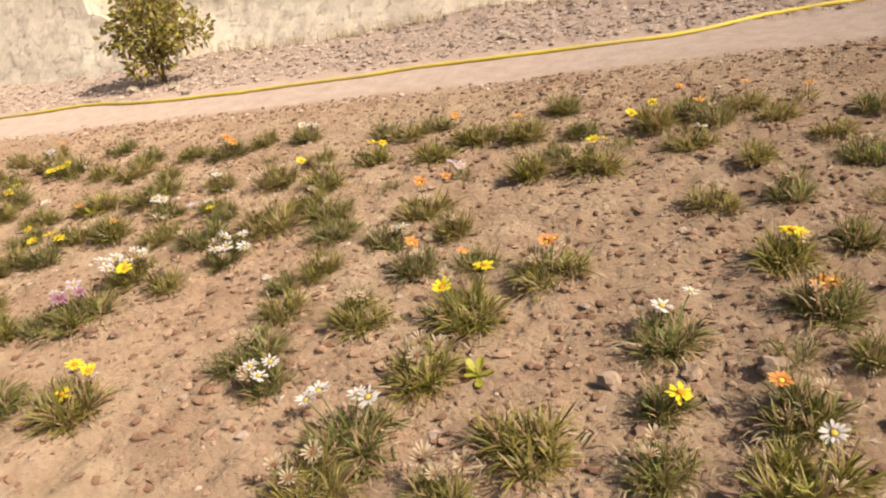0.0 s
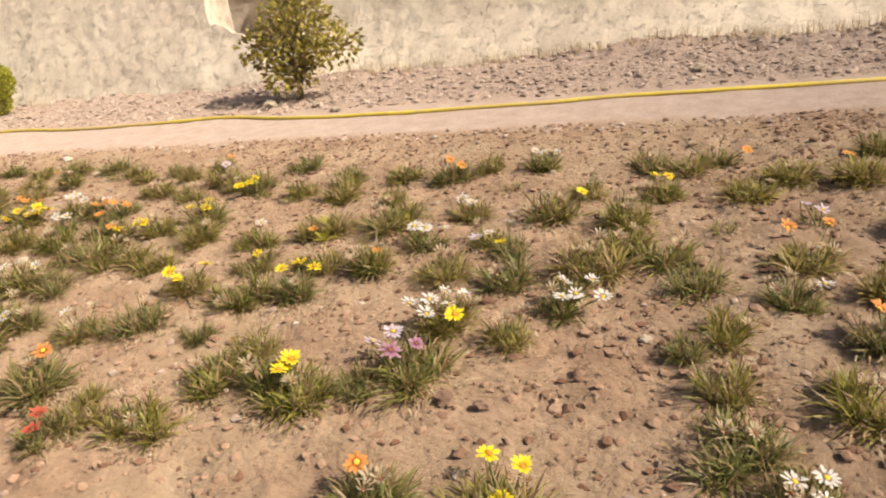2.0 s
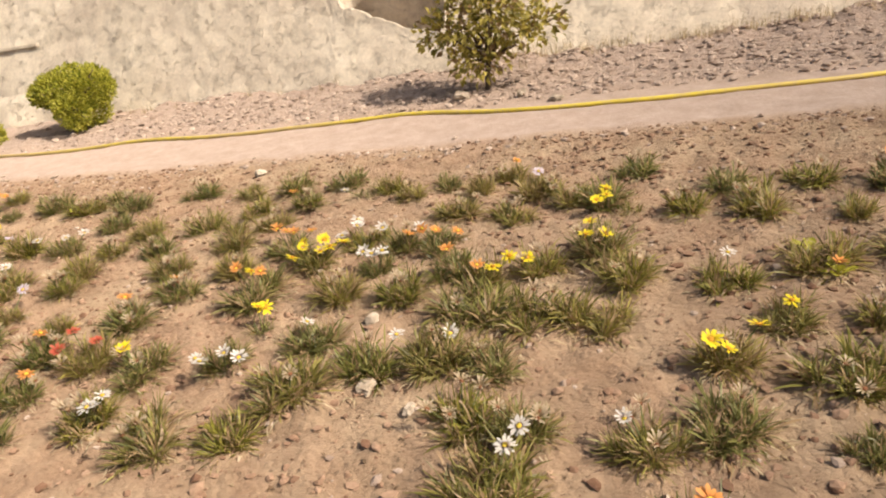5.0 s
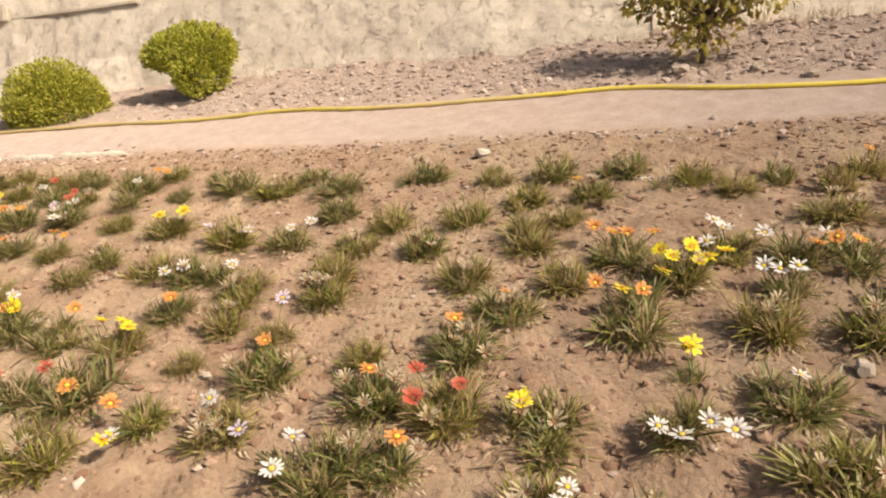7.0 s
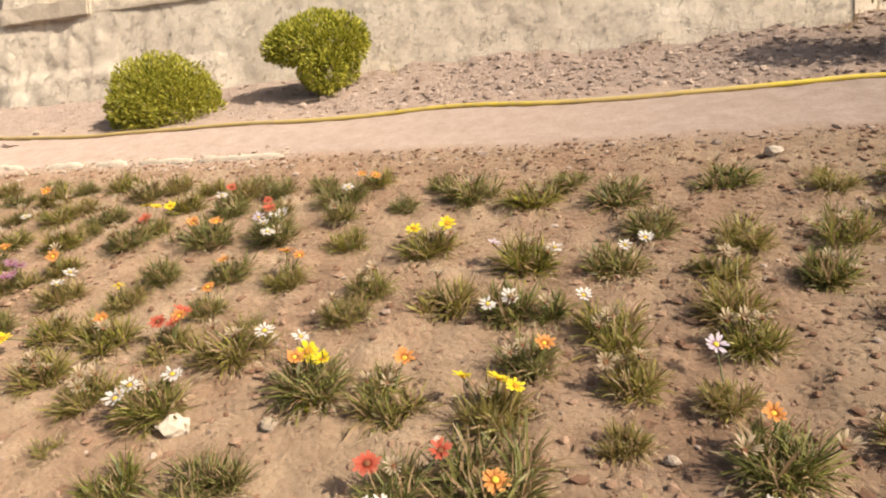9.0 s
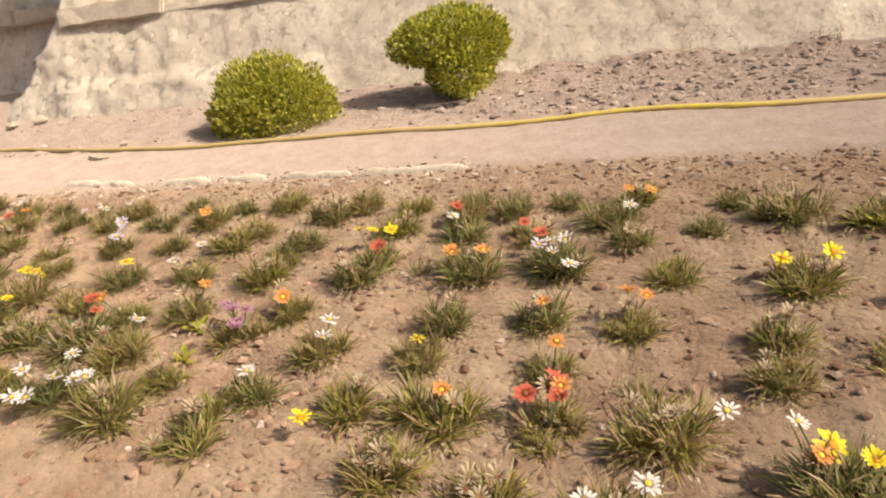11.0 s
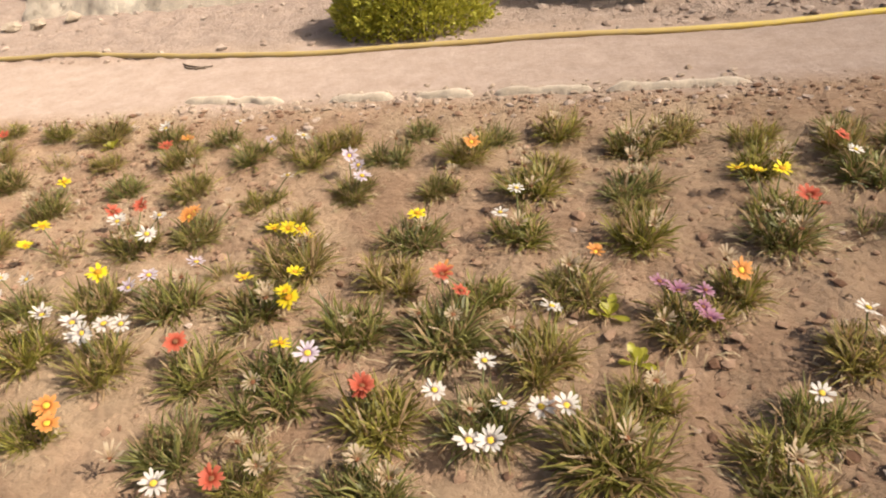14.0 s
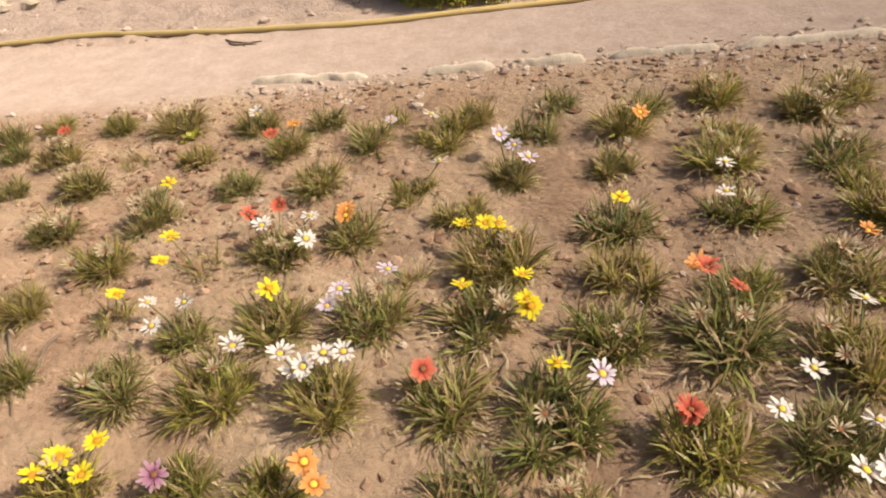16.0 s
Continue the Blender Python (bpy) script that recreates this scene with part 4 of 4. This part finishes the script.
gazania(-7.18, 4.68, 0.88)
gazania(-7.92, 4.72, 0.56)
gazania(-6.72, 2.05, 0.60, [("o", 0.06, -0.01)])
gazania(-6.46, 2.09, 0.64, [("l", 0.03, 0.03), ("l", 0.02, -0.04)])
gazania(-6.12, 2.25, 0.77, [("w", 0.09, 0.04), ("w", 0.08, -0.03), ("w", 0.08, -0.01)])
gazania(-6.75, 2.33, 0.86, [("w", -0.07, 0.04), ("w", -0.08, -0.07)])
gazania(-6.54, 2.38, 0.64, [("o", 0.02, 0.04)])
gazania(-6.15, 2.61, 0.93, [("y", -0.06, 0.01), ("y", -0.06, 0.02)])
gazania(-6.45, 2.65, 0.72, [("r", 0.03, 0.05), ("r", -0.12, 0.09), ("r", -0.09, -0.04)])
gazania(-6.72, 2.67, 0.83, [("o", -0.00, 0.04)])
gazania(-6.83, 2.90, 0.50)
gazania(-6.49, 2.97, 0.85, [("o", -0.04, 0.07)])
gazania(-6.40, 3.23, 0.70, [("o", 0.02, 0.01)])
gazania(-6.20, 3.48, 0.73)
gazania(-6.63, 3.50, 0.69)
gazania(-6.01, 3.72, 0.85, [("o", 0.13, 0.04), ("o", -0.04, 0.06), ("o", -0.12, 0.11), ("o", 0.02, 0.04)])
gazania(-6.89, 3.75, 0.67)
gazania(-6.42, 3.83, 0.84)
gazania(-6.30, 4.08, 0.69)
gazania(-6.77, 4.09, 0.79)
gazania(-6.53, 4.28, 0.77)
gazania(-6.19, 4.36, 0.69, [("o", -0.07, -0.05)])
gazania(-6.75, 4.62, 0.72)
gazania(-6.42, 4.64, 0.74)
gazania(-6.08, 4.69, 0.89)
gazania(-5.81, 2.19, 0.82)
gazania(-5.51, 2.23, 0.74)
gazania(-5.39, 2.47, 1.03)
gazania(-5.14, 2.63, 0.85, [("w", 0.10, 0.09)])
gazania(-5.78, 2.65, 0.57, [("w", -0.05, -0.08), ("w", 0.01, -0.13), ("w", 0.08, -0.07), ("w", 0.14, -0.07)])
gazania(-5.46, 2.80, 0.92, [("w", 0.00, 0.02)])
gazania(-5.74, 2.90, 0.49, [("y", -0.02, 0.05), ("y", 0.00, 0.07)])
gazania(-5.49, 3.17, 0.78)
gazania(-5.19, 3.19, 0.85)
gazania(-5.93, 3.20, 0.95, [("o", -0.14, 0.10), ("y", -0.04, 0.07), ("o", 0.03, 0.04)])
gazania(-5.01, 3.39, 0.67, [("o", -0.02, 0.02)])
gazania(-5.41, 3.47, 0.64, [("w", 0.03, 0.02), ("w", -0.08, 0.04), ("w", -0.03, 0.02)])
gazania(-5.77, 3.55, 0.81, [("y", 0.15, 0.03), ("y", 0.06, -0.05), ("y", 0.09, 0.00), ("y", -0.08, 0.05), ("y", 0.03, 0.06), ("y", -0.07, -0.11), ("y", -0.04, -0.04)])
gazania(-5.15, 3.70, 0.78, [("o", 0.11, -0.05), ("o", -0.01, -0.03), ("o", -0.08, -0.02)])
gazania(-5.36, 3.71, 0.68, [("w", -0.11, 0.04), ("w", 0.10, 0.01), ("o", 0.06, -0.06)])
gazania(-5.59, 3.77, 0.80, [("w", -0.06, 0.09), ("w", -0.09, -0.07), ("w", -0.03, -0.00)])
gazania(-5.16, 4.11, 0.84)
gazania(-5.10, 4.38, 0.65)
gazania(-5.54, 4.41, 0.64)
gazania(-5.87, 4.47, 0.54, [("w", -0.07, -0.11)])
gazania(-5.33, 4.52, 0.52)
gazania(-5.73, 4.56, 0.64)
gazania(-4.23, 1.67, 0.91, [("w", 0.08, 0.01)])
gazania(-4.55, 2.05, 0.87, [("w", 0.03, 0.10)])
gazania(-4.14, 2.27, 0.66, [("w", -0.06, 0.01)])
gazania(-4.50, 2.31, 0.70, [("w", 0.01, -0.09)])
gazania(-4.71, 2.35, 0.87)
gazania(-4.88, 2.66, 0.88, [("w", 0.05, 0.06)])
gazania(-4.68, 2.66, 0.70)
gazania(-4.34, 2.96, 0.91)
gazania(-4.57, 2.99, 0.99)
gazania(-4.83, 3.04, 1.04)
gazania(-4.24, 3.28, 0.78)
gazania(-4.84, 3.33, 0.74, [("y", 0.05, -0.05), ("o", -0.03, -0.02), ("y", 0.10, 0.06)])
gazania(-4.61, 3.42, 0.83, [("y", -0.04, -0.08)])
gazania(-4.36, 3.52, 0.87, [("y", 0.03, -0.01), ("y", -0.05, 0.14), ("y", -0.05, -0.05)])
gazania(-4.85, 4.00, 0.70)
gazania(-4.24, 4.00, 0.49)
gazania(-4.38, 4.15, 0.90, [("y", 0.02, -0.13), ("y", 0.01, -0.04), ("y", -0.03, -0.17)])
gazania(-4.55, 4.19, 0.80)
gazania(-4.75, 4.32, 0.99, [("l", -0.00, 0.04)])
gazania(-4.24, 4.54, 0.73)
gazania(-4.96, 4.59, 0.71, [("o", 0.03, 0.09)])
gazania(-3.71, 1.62, 0.65, [("r", 0.03, 0.01), ("r", 0.09, -0.07)])
gazania(-3.38, 1.73, 0.80)
gazania(-3.67, 1.78, 0.75)
gazania(-3.98, 1.87, 0.94, [("o", -0.01, 0.09)])
gazania(-3.31, 2.01, 0.83)
gazania(-3.07, 2.01, 0.80)
gazania(-3.24, 2.22, 0.63)
gazania(-3.57, 2.31, 0.45)
gazania(-3.91, 2.37, 0.80)
gazania(-3.56, 2.63, 0.91)
gazania(-3.31, 2.67, 0.82, [("y", -0.08, 0.08), ("y", -0.03, 0.15), ("y", 0.06, 0.12)])
gazania(-3.90, 2.70, 0.73, [("y", -0.05, -0.03), ("y", -0.00, -0.05), ("y", 0.10, 0.05)])
gazania(-3.04, 2.95, 0.76, [("o", 0.03, 0.01)])
gazania(-3.69, 2.96, 0.68, [("y", 0.02, 0.02)])
gazania(-3.34, 2.97, 0.68)
gazania(-3.86, 3.25, 0.74, [("w", 0.01, 0.08)])
gazania(-3.52, 3.38, 0.89, [("o", 0.04, -0.16)])
gazania(-3.14, 3.47, 1.00)
gazania(-3.29, 3.84, 0.50)
gazania(-3.67, 3.98, 0.86)
gazania(-3.97, 3.99, 0.77)
gazania(-3.06, 4.24, 0.85, [("o", -0.01, 0.05), ("o", 0.09, -0.03)])
gazania(-3.79, 4.29, 0.84)
gazania(-3.40, 4.31, 0.88)
gazania(-2.44, 1.51, 0.84, [("o", -0.05, 0.06)])
gazania(-2.09, 1.54, 0.88, [("y", 0.04, 0.09), ("y", -0.06, 0.13), ("y", 0.01, -0.02)])
gazania(-2.91, 1.95, 0.91, [("y", -0.05, 0.05), ("y", -0.04, 0.00), ("y", -0.03, 0.07)])
gazania(-2.70, 2.01, 0.59, [("l", -0.00, 0.17)])
gazania(-2.53, 2.11, 1.02, [("l", -0.11, 0.12), ("p", 0.01, 0.03), ("p", -0.07, -0.01)])
gazania(-2.26, 2.37, 0.64)
gazania(-2.53, 2.46, 0.75, [("w", 0.07, 0.05), ("w", 0.03, -0.02), ("w", -0.05, -0.00), ("w", -0.02, 0.09), ("y", 0.08, -0.10), ("w", -0.04, -0.08), ("w", -0.13, -0.01)])
gazania(-2.11, 2.63, 0.65, [("w", 0.16, -0.04), ("w", 0.06, -0.03), ("w", 0.11, 0.05), ("w", -0.00, 0.05), ("w", 0.01, -0.05)])
gazania(-2.38, 2.86, 0.94)
gazania(-2.67, 2.91, 0.70)
gazania(-2.03, 2.97, 0.98)
gazania(-2.42, 3.14, 0.56, [("y", -0.04, -0.05), ("w", -0.04, 0.13)])
gazania(-2.89, 3.25, 0.77, [("w", 0.03, -0.03), ("w", 0.12, -0.02), ("w", -0.04, 0.00)])
gazania(-2.56, 3.26, 0.64, [("l", -0.01, -0.16), ("w", 0.02, -0.06)])
gazania(-2.32, 3.60, 1.01, [("y", 0.15, 0.08)])
gazania(-2.73, 3.63, 0.78, [("w", -0.01, -0.01), ("w", -0.08, 0.06)])
gazania(-2.17, 3.93, 0.78)
gazania(-2.63, 4.07, 0.45)
gazania(-2.84, 4.40, 0.60)
gazania(-2.51, 4.41, 0.75, [("w", -0.00, 0.08), ("w", 0.08, 0.04), ("w", -0.06, 0.10)])
gazania(-1.00, 1.25, 0.69)
gazania(-1.39, 1.69, 0.63, [("w", 0.04, -0.05), ("w", 0.05, 0.02), ("w", -0.02, 0.00)])
gazania(-1.52, 1.85, 0.91)
gazania(-1.18, 2.10, 0.82)
gazania(-1.54, 2.16, 0.70)
gazania(-1.66, 2.38, 0.48)
gazania(-1.06, 2.47, 0.73, [("o", -0.02, 0.04)])
gazania(-1.52, 2.49, 0.62)
gazania(-1.31, 2.74, 0.66, [("w", 0.11, -0.01)])
gazania(-1.62, 2.86, 0.76)
gazania(-1.20, 3.07, 0.88, [("o", -0.07, 0.16), ("o", 0.08, 0.15)])
gazania(-1.76, 3.08, 0.91)
gazania(-1.92, 3.20, 0.65)
gazania(-1.51, 3.40, 0.53)
gazania(-1.93, 3.48, 0.77)
gazania(-1.11, 3.49, 0.53, [("l", 0.00, -0.04), ("l", -0.06, 0.01)])
gazania(-1.39, 3.81, 0.92)
gazania(-1.80, 3.88, 0.79, [("y", 0.04, 0.12), ("y", -0.03, 0.12)])
gazania(-1.15, 4.04, 0.95)
gazania(-1.69, 4.28, 0.90)
gazania(-1.88, 4.37, 0.69)
gazania(-1.51, 4.40, 0.78, [("o", 0.15, -0.07)])
gazania(-0.60, 1.25, 0.65)
gazania(-0.07, 1.37, 0.62)
gazania(-0.95, 1.44, 0.92, [("w", -0.13, 0.11), ("w", -0.14, 0.05), ("w", 0.01, 0.09), ("w", 0.05, 0.08)])
gazania(-0.42, 1.45, 0.95)
gazania(-0.07, 1.65, 0.60, [("y", 0.05, -0.04)])
gazania(-0.83, 1.76, 0.87)
gazania(-0.06, 1.96, 0.80, [("w", -0.01, 0.07), ("w", 0.08, 0.12)])
gazania(-0.76, 2.11, 0.92, [("y", 0.05, 0.16), ("y", -0.07, 0.00)])
gazania(-0.49, 2.38, 0.90, [("o", 0.02, 0.09), ("o", -0.01, 0.07)])
gazania(-0.81, 2.49, 0.56, [("o", -0.03, -0.04)])
gazania(-0.99, 2.80, 0.62)
gazania(-0.74, 3.42, 0.75)
gazania(-0.41, 3.47, 0.84, [("y", 0.06, 0.12), ("y", -0.01, 0.15)])
gazania(-0.62, 3.68, 0.47)
gazania(-0.27, 3.77, 0.52)
gazania(-0.11, 4.00, 0.76, [("y", -0.13, -0.02), ("y", -0.02, 0.17)])
gazania(-0.85, 4.01, 0.92, [("o", -0.05, 0.12)])
gazania(-0.52, 4.02, 0.67)
gazania(-0.68, 4.49, 0.75)
gazania(0.26, 1.36, 0.77, [("w", 0.06, 0.08)])
gazania(0.29, 1.60, 0.76, [("o", -0.06, 0.03)])
gazania(0.50, 1.87, 0.45)
gazania(0.29, 1.89, 0.51)
gazania(0.42, 2.13, 0.80, [("o", -0.01, 0.02), ("o", 0.02, 0.04)])
gazania(0.34, 2.45, 0.76, [("y", 0.06, 0.02), ("y", 0.03, 0.05)])
gazania(0.60, 2.58, 0.63)
gazania(0.14, 2.94, 0.66)
gazania(0.75, 2.96, 0.46)
gazania(0.44, 3.01, 0.65)
gazania(0.81, 3.39, 0.69)
gazania(0.37, 3.42, 0.64)
gazania(0.73, 3.71, 0.66)
gazania(0.06, 3.73, 0.81, [("w", 0.06, -0.00)])
gazania(0.19, 3.96, 0.63, [("o", -0.07, 0.11)])
gazania(0.96, 4.05, 0.60)
gazania(0.50, 4.06, 0.73)
gazania(0.11, 4.18, 0.88, [("o", -0.09, 0.14)])
gazania(0.37, 4.20, 0.65, [("o", 0.01, 0.16)])
gazania(0.69, 4.24, 0.54, [("o", -0.00, -0.01)])
